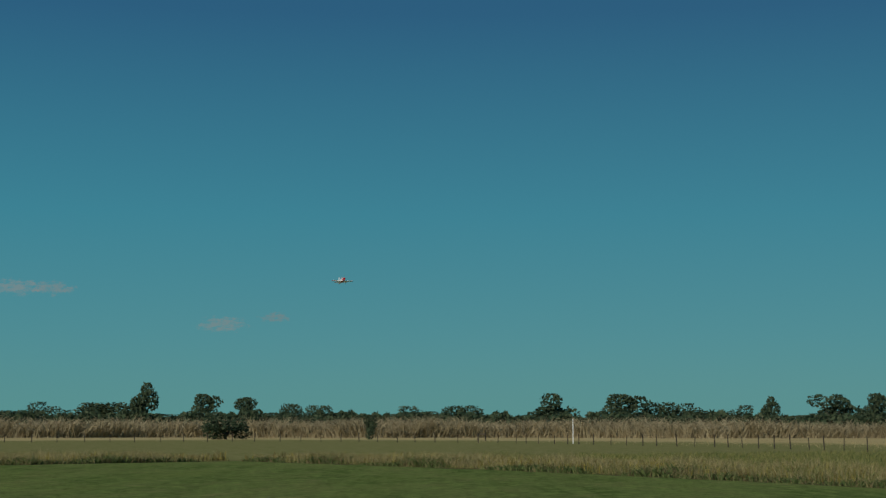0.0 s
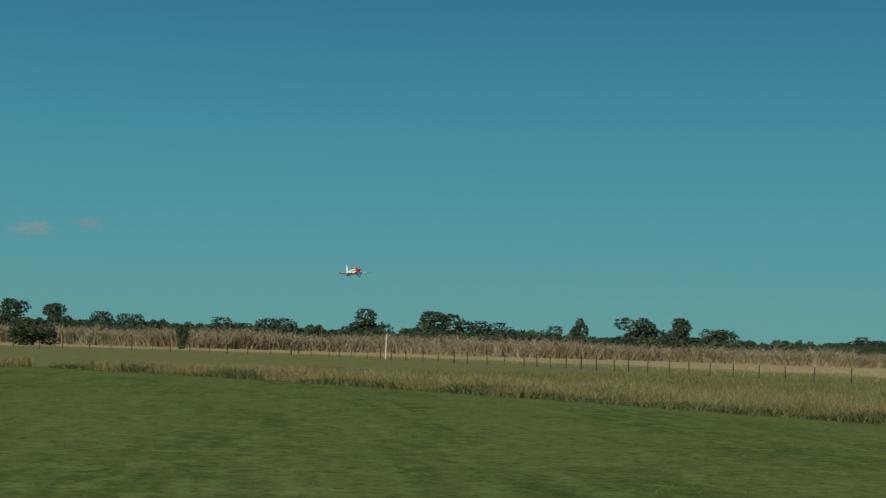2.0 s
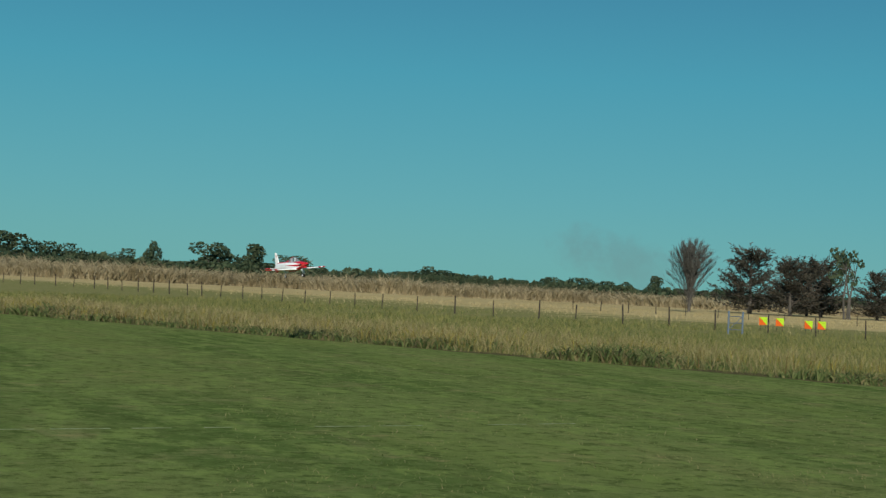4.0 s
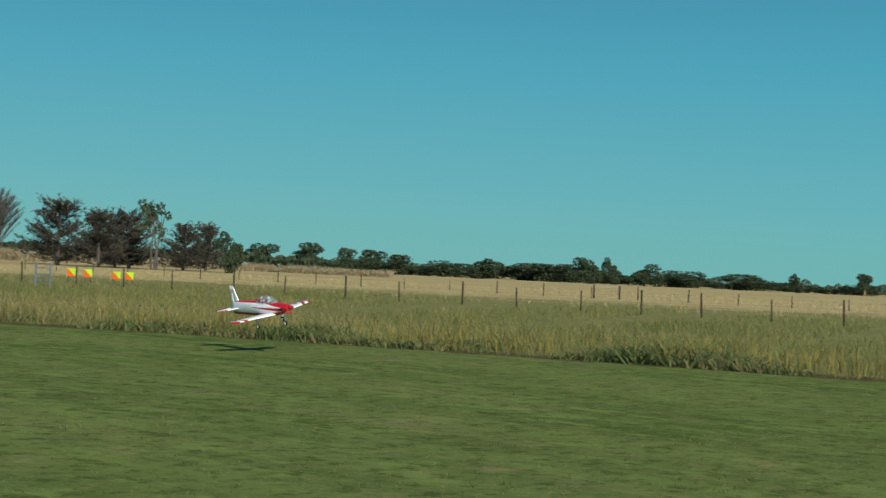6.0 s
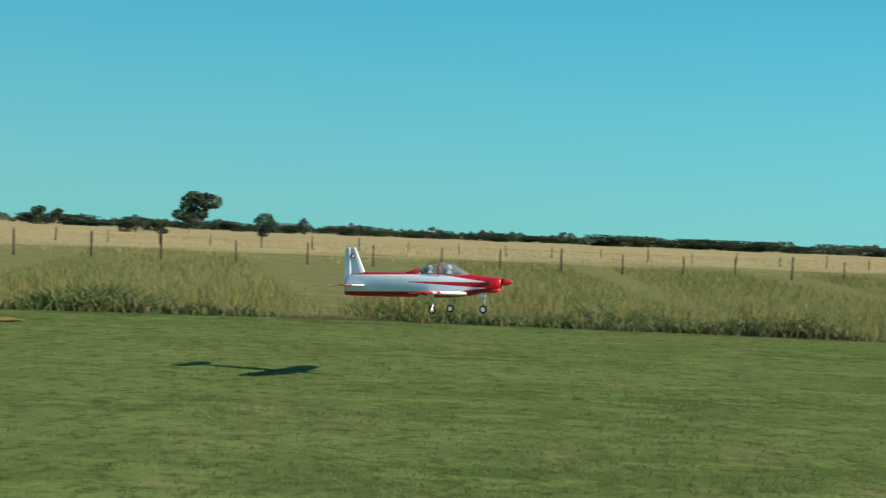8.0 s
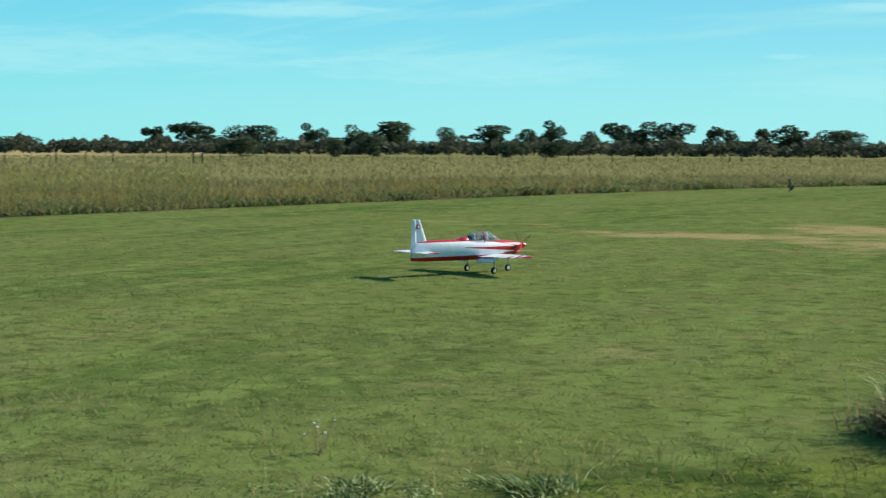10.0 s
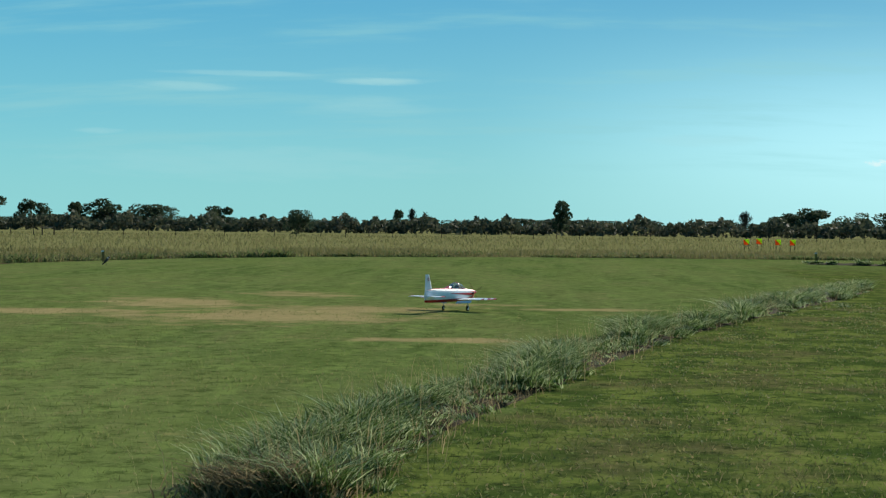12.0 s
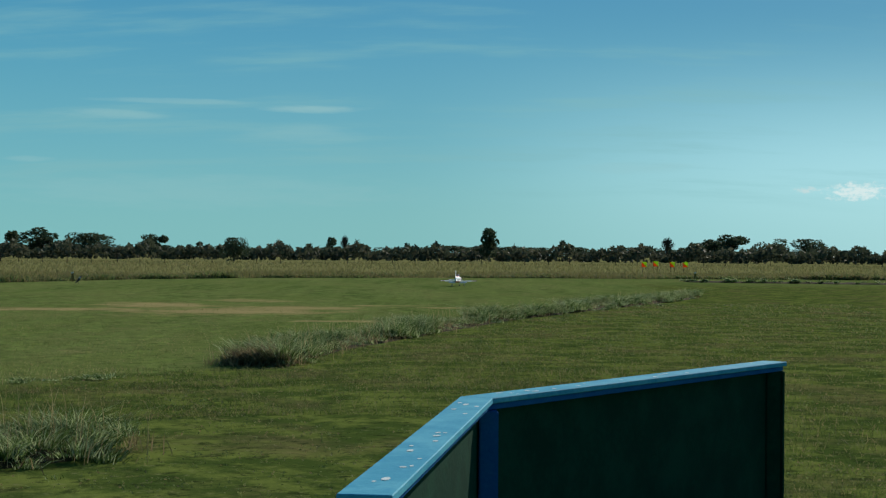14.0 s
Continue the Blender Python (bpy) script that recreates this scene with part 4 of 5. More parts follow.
def build_scrub():
    rng = np.random.default_rng(9)
    k = 52000
    a = rng.uniform(44, 198, k)
    base = np.interp(a, [44, 60, 75, 110, 135, 200], [520, 640, 640, 480, 330, 300])
    r = base + rng.uniform(0, 14, k) + 4 * np.sin(a * 1.3)
    top = np.interp(a, [44, 60, 72, 100, 135, 150, 200], [2.6, 3.9, 3.6, 2.9, 2.9, 3.2, 3.1])
    top = top * (0.7 + 0.35 * np.sin(a * 3.1) * np.sin(a * 0.77 + 1) + 0.25 * np.sin(a * 11.3 + 2) * np.sin(a * 5.1)) + 0.6
    z = top * rng.uniform(0.02, 1, k) ** 0.7
    pts = np.stack([np.sin(np.radians(a)) * r, np.cos(np.radians(a)) * r, z], 1)
    k2 = 30000
    a2 = rng.uniform(-20, 45, k2)
    r2 = 440 + rng.uniform(0, 22, k2)
    top = np.interp(a2, [-20, 10, 25, 45], [6.9, 6.7, 5.6, 4.2]) * (0.86 + 0.12 * np.sin(a2 * 2.3) * np.sin(a2 * 0.9 + 2) + 0.12 * np.sin(a2 * 9.7 + 1) * np.sin(a2 * 4.3))
    more = np.stack([np.sin(np.radians(a2)) * r2, np.cos(np.radians(a2)) * r2, top * rng.uniform(0.3, 1, k2) ** 0.7], 1)
    stuff("distant_scrub", card_mesh("distant_scrub", more, rng.uniform(0.7, 1.6, k2), LEAF, rng), "continuous dark scrub on the skyline behind the reeds", "scrub")
    stuff("scrub", card_mesh("scrub", pts, rng.uniform(0.5, 1.25, k), SCRUB, rng), "dense dark scrub hedge along the far paddocks", "scrub")


# ---- fences and field furniture ----
def build_fence(name, line, gap, tall, thick, label, seed):
    rng = random.Random(seed)
    fence = thing(name, label, "fence")
    meshes = []
    for k in range(4):
        bm = bmesh.new()
        add_rod(bm, (0, 0, -0.05), (rng.uniform(-0.03, 0.03), rng.uniform(-0.03, 0.03), tall * (1 - 0.14 * (k % 2))), thick * (1 - 0.25 * (k % 2)), thick * 0.85 * (1 - 0.25 * (k % 2)), 8)
        me = bpy.data.meshes.new("post")
        bm.to_mesh(me)
        bm.free()
        me.materials.append(POST)
        meshes.append(me)
    spots = along_line(line, gap)
    for k, (x, y, a) in enumerate(spots):
        ob = new("post", meshes[(k * 7 + rng.randrange(3)) % 4])
        ob.parent = fence
        ob.matrix_world = pose(x + rng.uniform(-0.2, 0.2), y + rng.uniform(-0.2, 0.2), 0, rng.uniform(-2, 2), rng.uniform(-2, 2), math.degrees(a))
    for level in (0.35, 0.62, 0.88):
        bm = bmesh.new()
        for p, q in zip(spots, spots[1:]):
            add_rod(bm, (p[0], p[1], tall * level), (q[0], q[1], tall * level - 0.01), 0.0025, None, 3)
        part("wire", bm, POST, fence)


def build_brace(x, y, turn, long=2.2):
    """Two stout posts with a rail between, where the fence is strained."""
    ob = thing("fence_brace", "weathered timber fence brace with a pale top rail", "fence", "fence braces", m=pose(x, y, 0, 0, 0, turn))
    for s in (-1, 1):
        bm = bmesh.new()
        add_rod(bm, (s * long / 2, 0, -0.1), (s * long / 2, 0, 1.15), 0.085, 0.08, 10)
        part("post", bm, POST, ob)
    bm = bmesh.new()
    add_rod(bm, (-long / 2, 0, 0.95), (long / 2, 0, 1.0), 0.055, 0.05, 8)
    part("rail", bm, PALE_BARK, ob, "bleached rail")


def build_marker(x, y, z, turn, side=0.56):
    """A square runway marker, split from corner to corner in yellow and orange, on two stakes."""
    ob = thing("marker_board", "square marker board split diagonally in fluorescent yellow and orange", "marker board", "marker boards", m=pose(x, y, 0, 0, 0, turn))
    t, s = 0.02, side / 2
    for name, mat, corners in (("yellow_half", YELLOW, ((s, -s), (s, s), (-s, s))), ("orange_half", ORANGE, ((-s, -s), (s, -s), (-s, s)))):
        bm = bmesh.new()
        front = [bm.verts.new((a, -t, z + b)) for a, b in corners]
        rear = [bm.verts.new((a, t, z + b)) for a, b in corners]
        bm.faces.new(front)
        bm.faces.new(rear[::-1])
        for k in range(3):
            bm.faces.new((front[k], rear[k], rear[(k + 1) % 3], front[(k + 1) % 3]))
        part(name, bm, mat, ob)
    for e in (-1, 1):
        bm = bmesh.new()
        add_box(bm, e * s * 0.7, 0.035, (z + s * 0.6) / 2 - 0.03, 0.03, 0.03, z + s * 0.6 + 0.06, bevel=0.004)
        part("stake", bm, POST, ob)


def build_pole(x, y, tall):
    ob = thing("white_pole", "slim white painted pole standing in the paddock", "pole", m=pose(x, y, 0))
    bm = bmesh.new()
    add_rod(bm, (0, 0, -0.1), (0, 0, tall), 0.05, 0.045, 12)
    part("shaft", bm, WHITE, ob)
    bm = bmesh.new()
    add_rod(bm, (0, 0, tall), (0, 0, tall + 0.04), 0.055, 0.03, 12)
    part("cap", bm, WHITE, ob)


def build_gate(x, y, turn):
    ob = thing("farm_gate", "galvanised tubular farm gate ajar in the fence", "gate", m=pose(x, y, 0, 0, 0, turn))
    for s in (-1, 1):
        bm = bmesh.new()
        add_rod(bm, (s * 0.62, 0, -0.1), (s * 0.62, 0, 1.22), 0.05, None, 10)
        part("gate_post", bm, GALV, ob)
    for z in (0.25, 0.6, 0.95):
        bm = bmesh.new()
        add_rod(bm, (-0.58, 0, z), (0.58, 0, z), 0.02, None, 8)
        part("rail", bm, GALV, ob)
    bm = bmesh.new()
    add_rod(bm, (-0.58, 0, 0.25), (0.58, 0, 0.95), 0.016, None, 8)
    part("stay", bm, GALV, ob)


def build_stake(x, y, tall=0.42):
    ob = thing("marker_stake", "short dark stake with a pale top at the strip's edge", "stake", "edge stakes", m=pose(x, y, 0, 4, 3, 20))
    bm = bmesh.new()
    add_box(bm, 0, 0, tall / 2 - 0.03, 0.11, 0.09, tall + 0.06, bevel=0.01)
    part("post", bm, VERGE, ob)
    bm = bmesh.new()
    add_box(bm, 0, 0, tall + 0.03, 0.12, 0.10, 0.07, bevel=0.01)
    part("cap", bm, WHITE, ob)


LINES = [[(-4.3, 39), (-4.75, 33), (-5.1, 26.4)], [(0.5, 16.0), (7.2, 17.1), (12.2, 18.1)]]
WEEDS = [(4.6, -6.9)]


def build_line():
    """Worn white chalk line along the strip, in broken dashes."""
    ob = thing("chalk_line", "faint broken white chalk line on the grass", "line marking", kind="structure")
    rng = random.Random(8)
    chalk = worn("chalk", (0.17, 0.20, 0.11), (0.09, 0.125, 0.045), 0.9, 9.0)
    for x, y, a in along_line(LINES[0], 0.8) + along_line(LINES[1], 0.8):
        if rng.random() < 0.35:
            continue
        bm = bmesh.new()
        add_box(bm, 0, 0, 0, rng.uniform(0.25, 0.95), rng.uniform(0.025, 0.05), 0.006)
        dash = part("dash", bm, chalk, ob)
        dash.matrix_world = pose(x, y, 0.006, 0, 0, math.degrees(a))


def build_weed(x, y):
    """A dry weed with white seed heads standing in the mown grass."""
    rng = random.Random(5)
    ob = thing("dry_weed", "dry weed with white seed heads in the mown grass", "weed", "dry weeds", m=pose(x, y, 0))
    for k in range(7):
        tip = Vector((rng.uniform(-0.07, 0.07), rng.uniform(-0.07, 0.07), rng.uniform(0.08, 0.2)))
        bm = bmesh.new()
        add_rod(bm, (rng.uniform(-0.02, 0.02), 0, -0.01), tip, 0.003, 0.002, 5)
        stalk = part("stalk", bm, STRAW, ob)
        bm = bmesh.new()
        bmesh.ops.create_icosphere(bm, subdivisions=1, radius=rng.uniform(0.005, 0.009), matrix=Matrix.Translation(tip))
        part("seed_head", bm, WHITE, stalk)


def build_bird(x, y, turn):
    """A black and white magpie standing upright on the lawn."""
    ob = thing("magpie", "black and white magpie standing on the mown grass", "bird", m=pose(x, y, 0, 0, 0, turn))
    black = worn("black_plumage", (0.012, 0.012, 0.014), (0.03, 0.03, 0.034), 0.6, 20.0)

    def oval(name, at, size, tilt, mat, parent):
        bm = bmesh.new()
        bmesh.ops.create_uvsphere(bm, u_segments=14, v_segments=10, radius=1.0)
        bmesh.ops.transform(bm, matrix=pose(*at, 0, tilt, 0) @ Matrix.Diagonal((*size, 1)), verts=bm.verts[:])
        return part(name, bm, mat, parent, smooth=True)

    body = oval("body", (0, 0, 0.19), (0.055, 0.06, 0.13), -38, black, ob)
    oval("nape", (-0.062, 0, 0.292), (0.034, 0.042, 0.045), -30, WHITE, body)
    head = oval("head", (-0.095, 0, 0.325), (0.045, 0.036, 0.036), 15, black, ob)
    bm = bmesh.new()
    add_rod(bm, (-0.13, 0, 0.325), (-0.185, 0, 0.318), 0.011, 0.002, 8)
    part("beak", bm, GALV, head)
    bm = bmesh.new()
    add_rod(bm, (0.07, 0, 0.11), (0.16, 0, 0.03), 0.03, 0.018, 8)
    part("tail", bm, black, ob)
    for s in (-1, 1):
        oval("wing", (0.012, s * 0.05, 0.19), (0.04, 0.016, 0.12), -38, black, ob)
        bm = bmesh.new()
        add_rod(bm, (0, s * 0.025, -0.005), (0.01, s * 0.025, 0.1), 0.006, 0.007, 6)
        part("leg", bm, black, ob)


def build_sheet():
    ob = thing("yellow_sheet", "worn yellow ground sheet lying flat on the grass", "ground sheet", m=pose(24.5, 7.7, 0.004, 0, 0, -58))
    bm = bmesh.new()
    n = 14
    grid = [[bm.verts.new((-0.95 + 1.9 * i / n, -0.42 + 0.84 * j / 5 + 0.05 * math.sin(i), 0.02 + 0.005 * noise.noise((i * 0.7, j * 0.9, 2)))) for j in range(6)] for i in range(n + 1)]
    for i in range(n):
        for j in range(5):
            bm.faces.new((grid[i][j], grid[i + 1][j], grid[i + 1][j + 1], grid[i][j + 1]))
    bmesh.ops.solidify(bm, geom=bm.faces[:], thickness=0.004)
    part("canvas", bm, SAND, ob)


BACK_FENCE = [(80, 150), (95, 97), (112, 52), (127, 8), (135, -34), (140, -70)]


PEN_A, PEN_B, PEN_C, PEN_TOP = (-0.91, 7.05), (-1.22, 4.34), (-3.03, 1.89), 0.85


# ---- the barrier beside which the operator ends ----
def build_barrier():
    """Board fence of a spectators' pen: dark green panels under a broad blue cap rail."""
    teal = worn("blue_cap_paint", (0.060, 0.30, 0.44), (0.11, 0.39, 0.51), 0.65, 5.0)
    blue = worn("blue_post_paint", (0.012, 0.10, 0.30), (0.02, 0.13, 0.34), 0.7, 6.0)
    green = worn("green_panel_paint", (0.006, 0.034, 0.022), (0.010, 0.052, 0.032), 0.7, 4.0)
    flake = worn("bare_primer", (0.62, 0.70, 0.70), (0.5, 0.6, 0.6), 0.7, 20.0)
    raw = worn("raw_timber", (0.42, 0.30, 0.15), (0.33, 0.24, 0.12), 0.8, 12.0)
    A, B, C = Vector(PEN_A), Vector(PEN_B), Vector(PEN_C)
    ob = thing("barrier", "dark green board barrier with a chipped sky-blue cap rail", "barrier")
    top = PEN_TOP

    def run(p, q, name, mat, z0, z1, thick, grow=0.0, side=0.0, label=""):
        d = (q - p).normalized()
        m = Matrix.Translation(((p + q) / 2).to_3d()) @ Matrix.Rotation(math.atan2(d.y, d.x), 4, "Z")
        bm = bmesh.new()
        add_box(bm, 0, side, (z0 + z1) / 2, (q - p).length + grow, thick, z1 - z0, m, bevel=min(0.004, thick / 5))
        return part(name, bm, mat, ob, label)

    for p, q in ((A, B), (B, C)):
        run(p, q, "panel", green, 0.02, top - 0.03, 0.018)
        run(p, q, "rail", green, top - 0.16, top - 0.035, 0.04, -0.1, 0.03)
        run(p, q, "fascia", blue, top - 0.032, top - 0.004, 0.115, -0.02, 0.0)
    # cap boards meet in a mitre at the corner
    for p, q, e in ((A, B, 1), (C, B, -1)):
        d = (q - p).normalized()
        s = Vector((-d.y, d.x)) * 0.075
        other = ((C if e == 1 else A) - B).normalized()
        bis = (other - d).normalized()
        k = 0.075 / max(abs(bis.x * -d.y + bis.y * d.x), 0.2)
        sgn = 1 if (bis.x * -d.y + bis.y * d.x) > 0 else -1
        bm = bmesh.new()
        low = [p - s, p + s, q + bis * k * sgn, q - bis * k * sgn]
        a = [bm.verts.new((v.x, v.y, top - 0.004)) for v in low]
        b = [bm.verts.new((v.x, v.y, top + 0.022)) for v in low]
        bm.faces.new(a[::-1])
        bm.faces.new(b)
        for i in range(4):
            bm.faces.new((a[i], a[(i + 1) % 4], b[(i + 1) % 4], b[i]))
        bmesh.ops.bevel(bm, geom=bm.edges[:], offset=0.003, segments=1, affect="EDGES")
        cap = part("cap_board", bm, teal, ob, "chipped sky-blue cap board")
        # paint chips and bird marks
        rng = random.Random(3 + e)
        for i in range(16):
            bm = bmesh.new()
            f, o = rng.uniform(0.04, 0.96), rng.uniform(-0.055, 0.055)
            c = p + (q - p) * f + s.normalized() * o
            r = rng.uniform(0.004, 0.014)
            bmesh.ops.create_circle(bm, cap_ends=True, segments=7, radius=r, matrix=Matrix.Translation((c.x, c.y, top + 0.0235)) @ Matrix.Rotation(math.atan2(d.y, d.x), 4, "Z") @ Matrix.Diagonal((rng.uniform(1, 2.6), 1, 1, 1)))
            part("paint_chip", bm, flake, cap)
    for p, mat in ((B, blue), (C, green)):
        bm = bmesh.new()
        inner = ((A + C) / 2 - B).normalized() * 0.055 if p is B else (B - C).normalized() * 0.05 + ((A - B).normalized() * 0.05)
        add_box(bm, p.x + inner.x, p.y + inner.y, (top - 0.034 + 0.0) / 2, 0.085, 0.085, top - 0.036, bevel=0.006)
        part("post", bm, mat, ob)
    d = (C - B).normalized()
    run(C + d * 0.004, C + d * 0.03, "end_board", green, 0.0, top - 0.036, 0.10)


# ---- the aeroplane ----
def plane_paint():
    """White over red: red spine, nose, cheat line and belly, with soft edges of sprayed paint."""
    m, n, b = material("aircraft_paint", 0.32)
    at = n.add("ShaderNodeTexCoord").outputs["Object"]
    s = m.node_tree.nodes.new("ShaderNodeSeparateXYZ")
    n.link(at, s.inputs[0])
    y, z = s.outputs["Y"], s.outputs["Z"]

    def above(a, c, w=0.003):
        return n.span(n.math("SUBTRACT", a, c), -w, w)

    spine = above(z, n.math("ADD", n.math("MULTIPLY", n.math("MAXIMUM", y, 0.0), -0.15), 0.441))
    nose = above(y, n.math("ADD", n.math("MULTIPLY", n.math("ABSOLUTE", n.math("SUBTRACT", z, 0.335)), -1.4), 0.62))
    belly = above(n.math("ADD", n.math("MULTIPLY", n.math("MAXIMUM", n.math("SUBTRACT", y, 0.2), 0.0), 0.10), 0.249), z)
    run = n.math("ADD", y, 0.36)
    line = above(n.math("ADD", n.math("MULTIPLY", run, 0.030), 0.004), n.math("ABSOLUTE", n.math("SUBTRACT", z, n.math("ADD", n.math("MULTIPLY", run, -0.042), 0.358))))
    line = n.math("MULTIPLY", line, above(y, -0.36))
    red = n.math("MAXIMUM", n.math("MAXIMUM", spine, belly), n.math("MAXIMUM", line, nose), True)
    grime = n.noise(at, 5.0, 4.0)
    white = n.mix(n.span(grime, 0.4, 0.75), (0.80, 0.81, 0.82), (0.71, 0.72, 0.73))
    n.link(n.mix(red, white, n.mix(n.span(grime, 0.4, 0.7), (0.50, 0.012, 0.022), (0.41, 0.010, 0.018))), b.inputs["Base Color"])
    b.inputs["Specular IOR Level"].default_value = 0.3
    return m


def wing_paint(name, start, end):
    """White panels with slanting red bars towards the tip and a red leading corner."""
    m, n, b = material(name, 0.25)
    at = n.add("ShaderNodeTexCoord").outputs["Object"]
    s = m.node_tree.nodes.new("ShaderNodeSeparateXYZ")
    n.link(at, s.inputs[0])
    x = n.math("ABSOLUTE", s.outputs["X"])
    slant = n.math("ADD", x, n.math("MULTIPLY", s.outputs["Y"], 0.5))
    bars = n.span(n.math("PINGPONG", slant, 0.07), 0.031, 0.037)
    f = n.math("MULTIPLY", bars, n.span(x, start, start + 0.004))
    f = n.math("MAXIMUM", f, n.span(x, end, end + 0.004), True)
    grime = n.noise(at, 6.0, 4.0)
    white = n.mix(n.span(grime, 0.4, 0.75), (0.80, 0.81, 0.82), (0.71, 0.72, 0.73))
    n.link(n.mix(f, white, (0.50, 0.012, 0.022)), b.inputs["Base Color"])
    return m


def loft(bm, rings):
    rows = [[bm.verts.new(p) for p in ring] for ring in rings]
    for p, q in zip(rows, rows[1:]):
        for k in range(len(p)):
            bm.faces.new((p[k], p[(k + 1) % len(p)], q[(k + 1) % len(p)], q[k]))
    bm.faces.new(rows[0][::-1])
    bm.faces.new(rows[-1])
    bmesh.ops.recalc_face_normals(bm, faces=bm.faces[:])
    return bm


def hull_ring(y, zc, half, up, down, sides=20):
    out = []
    for k in range(sides):
        a = 2 * math.pi * k / sides
        c, s = math.cos(a), math.sin(a)
        q = 0.86
        out.append((half * math.copysign(abs(c) ** q, c), y, zc + (up if s > 0 else down) * math.copysign(abs(s) ** q, s)))
    return out


def foil_ring(x, y_lead, chord, z, thick, vertical=False):
    prof = ((0, 0), (0.03, 0.30), (0.12, 0.48), (0.3, 0.55), (0.6, 0.36), (1.0, 0.04), (1.0, -0.04), (0.6, -0.25), (0.3, -0.4), (0.12, -0.36), (0.03, -0.22))
    return [((h * thick, y_lead - c * chord, x) if vertical else (x, y_lead - c * chord, z + h * thick)) for c, h in prof]


def build_plane():
    paint = plane_paint()
    wing_coat, tail_coat = wing_paint("wing_paint", 0.62, 0.82), wing_paint("tail_paint", 0.26, 0.335)
    red = worn("red_paint", (0.50, 0.012, 0.022), (0.41, 0.010, 0.018), 0.25, 8.0, 0.0, 0.0)
    white = worn("white_gloss", (0.80, 0.81, 0.82), (0.71, 0.72, 0.73), 0.25, 8.0, 0.0, 0.0)
    steel = worn("bright_steel", (0.55, 0.56, 0.58), (0.40, 0.41, 0.43), 0.3, 30.0, 0.9, 0.0)
    rubber = worn("tyre_rubber", (0.02, 0.02, 0.02), (0.035, 0.035, 0.033), 0.8, 30.0)
    dark = worn("cockpit_black", (0.025, 0.025, 0.028), (0.05, 0.05, 0.055), 0.7, 20.0)
    suit = worn("figure_grey", (0.55, 0.57, 0.56), (0.45, 0.47, 0.46), 0.8, 20.0)
    propeller_coat, n, b = material("propeller_paint", 0.4)
    b.inputs["Base Color"].default_value = (0.35, 0.16, 0.08, 1)
    clear = n.add("ShaderNodeBsdfTransparent")
    both = n.add("ShaderNodeMixShader", Fac=0.13)
    n.link(clear.outputs[0], both.inputs[1])
    n.link(b.outputs[0], both.inputs[2])
    n.link(both.outputs[0], propeller_coat.node_tree.nodes["Material Output"].inputs["Surface"])
    glass, n, b = material("canopy_glass", 0.04)
    b.inputs["Base Color"].default_value = (0.48, 0.54, 0.56, 1)
    clear = n.add("ShaderNodeBsdfTransparent", Color=(0.80, 0.88, 0.90, 1))
    both = n.add("ShaderNodeMixShader", Fac=0.26)
    n.link(clear.outputs[0], both.inputs[1])
    n.link(b.outputs[0], both.inputs[2])
    n.link(both.outputs[0], glass.node_tree.nodes["Material Output"].inputs["Surface"])
    ob = thing("model_aeroplane", "white and red low-wing model trainer aeroplane with wheels down", "model aeroplane")
    # fuselage
    bm = bmesh.new()
    st = ((-1.20, 0.305, 0.014, 0.090, 0.095), (-1.12, 0.307, 0.030, 0.140, 0.108), (-0.95, 0.312, 0.054, 0.158, 0.120), (-0.70, 0.318, 0.078, 0.150, 0.130), (-0.42, 0.325, 0.100, 0.142, 0.142),
          (-0.15, 0.330, 0.112, 0.130, 0.152), (0.15, 0.330, 0.114, 0.118, 0.152), (0.36, 0.335, 0.108, 0.105, 0.135), (0.52, 0.340, 0.092, 0.080, 0.108), (0.66, 0.345, 0.066, 0.056, 0.078), (0.725, 0.350, 0.047, 0.042, 0.048))
    loft(bm, [hull_ring(*s) for s in st])
    body = part("fuselage", bm, paint, ob, "white fuselage with red spine, cheat line and belly", True)
    # spine hump behind the canopy
    bm = bmesh.new()
    loft(bm, [hull_ring(y, 0.40, w, h, 0.03, 12) for y, w, h in ((-0.62, 0.02, 0.02), (-0.48, 0.05, 0.055), (-0.36, 0.07, 0.09), (-0.28, 0.075, 0.11), (-0.24, 0.06, 0.09))])
    part("spine", bm, red, ob, smooth=True)
    # exhaust stubs and air scoop
    for s in (-1, 1):
        bm = bmesh.new()
        add_rod(bm, (s * 0.07, 0.60, 0.345), (s * 0.105, 0.53, 0.335), 0.022, 0.018, 12)
        part("exhaust", bm, dark, body)
    bm = bmesh.new()
    loft(bm, [hull_ring(y, 0.26, w, h, h, 12) for y, w, h in ((0.70, 0.035, 0.02), (0.60, 0.045, 0.03), (0.40, 0.03, 0.02))])
    part("chin_scoop", bm, red, body, smooth=True)
    # canopy with frame, floor and two plain seated shapes
    bm = bmesh.new()
    loft(bm, [hull_ring(y, 0.425, w, h, 0.012, 18) for y, w, h in ((-0.31, 0.03, 0.02), (-0.27, 0.068, 0.085), (-0.15, 0.086, 0.125), (0.0, 0.09, 0.150), (0.14, 0.086, 0.132), (0.26, 0.072, 0.062), (0.35, 0.03, 0.012))])
    canopy = part("canopy", bm, glass, ob, "clear bubble canopy with a thin red hoop", True)
    bm = bmesh.new()
    hoop = [[bm.verts.new(p) for p in hull_ring(y, 0.425, 0.0915 * f, 0.1515 * f, 0.014 * f, 24)] for y, f in ((-0.008, 1), (0.004, 1), (0.004, 0.95), (-0.008, 0.95))]
    for p, q in zip(hoop, hoop[1:] + hoop[:1]):
        for k in range(24):
            bm.faces.new((p[k], p[(k + 1) % 24], q[(k + 1) % 24], q[k]))
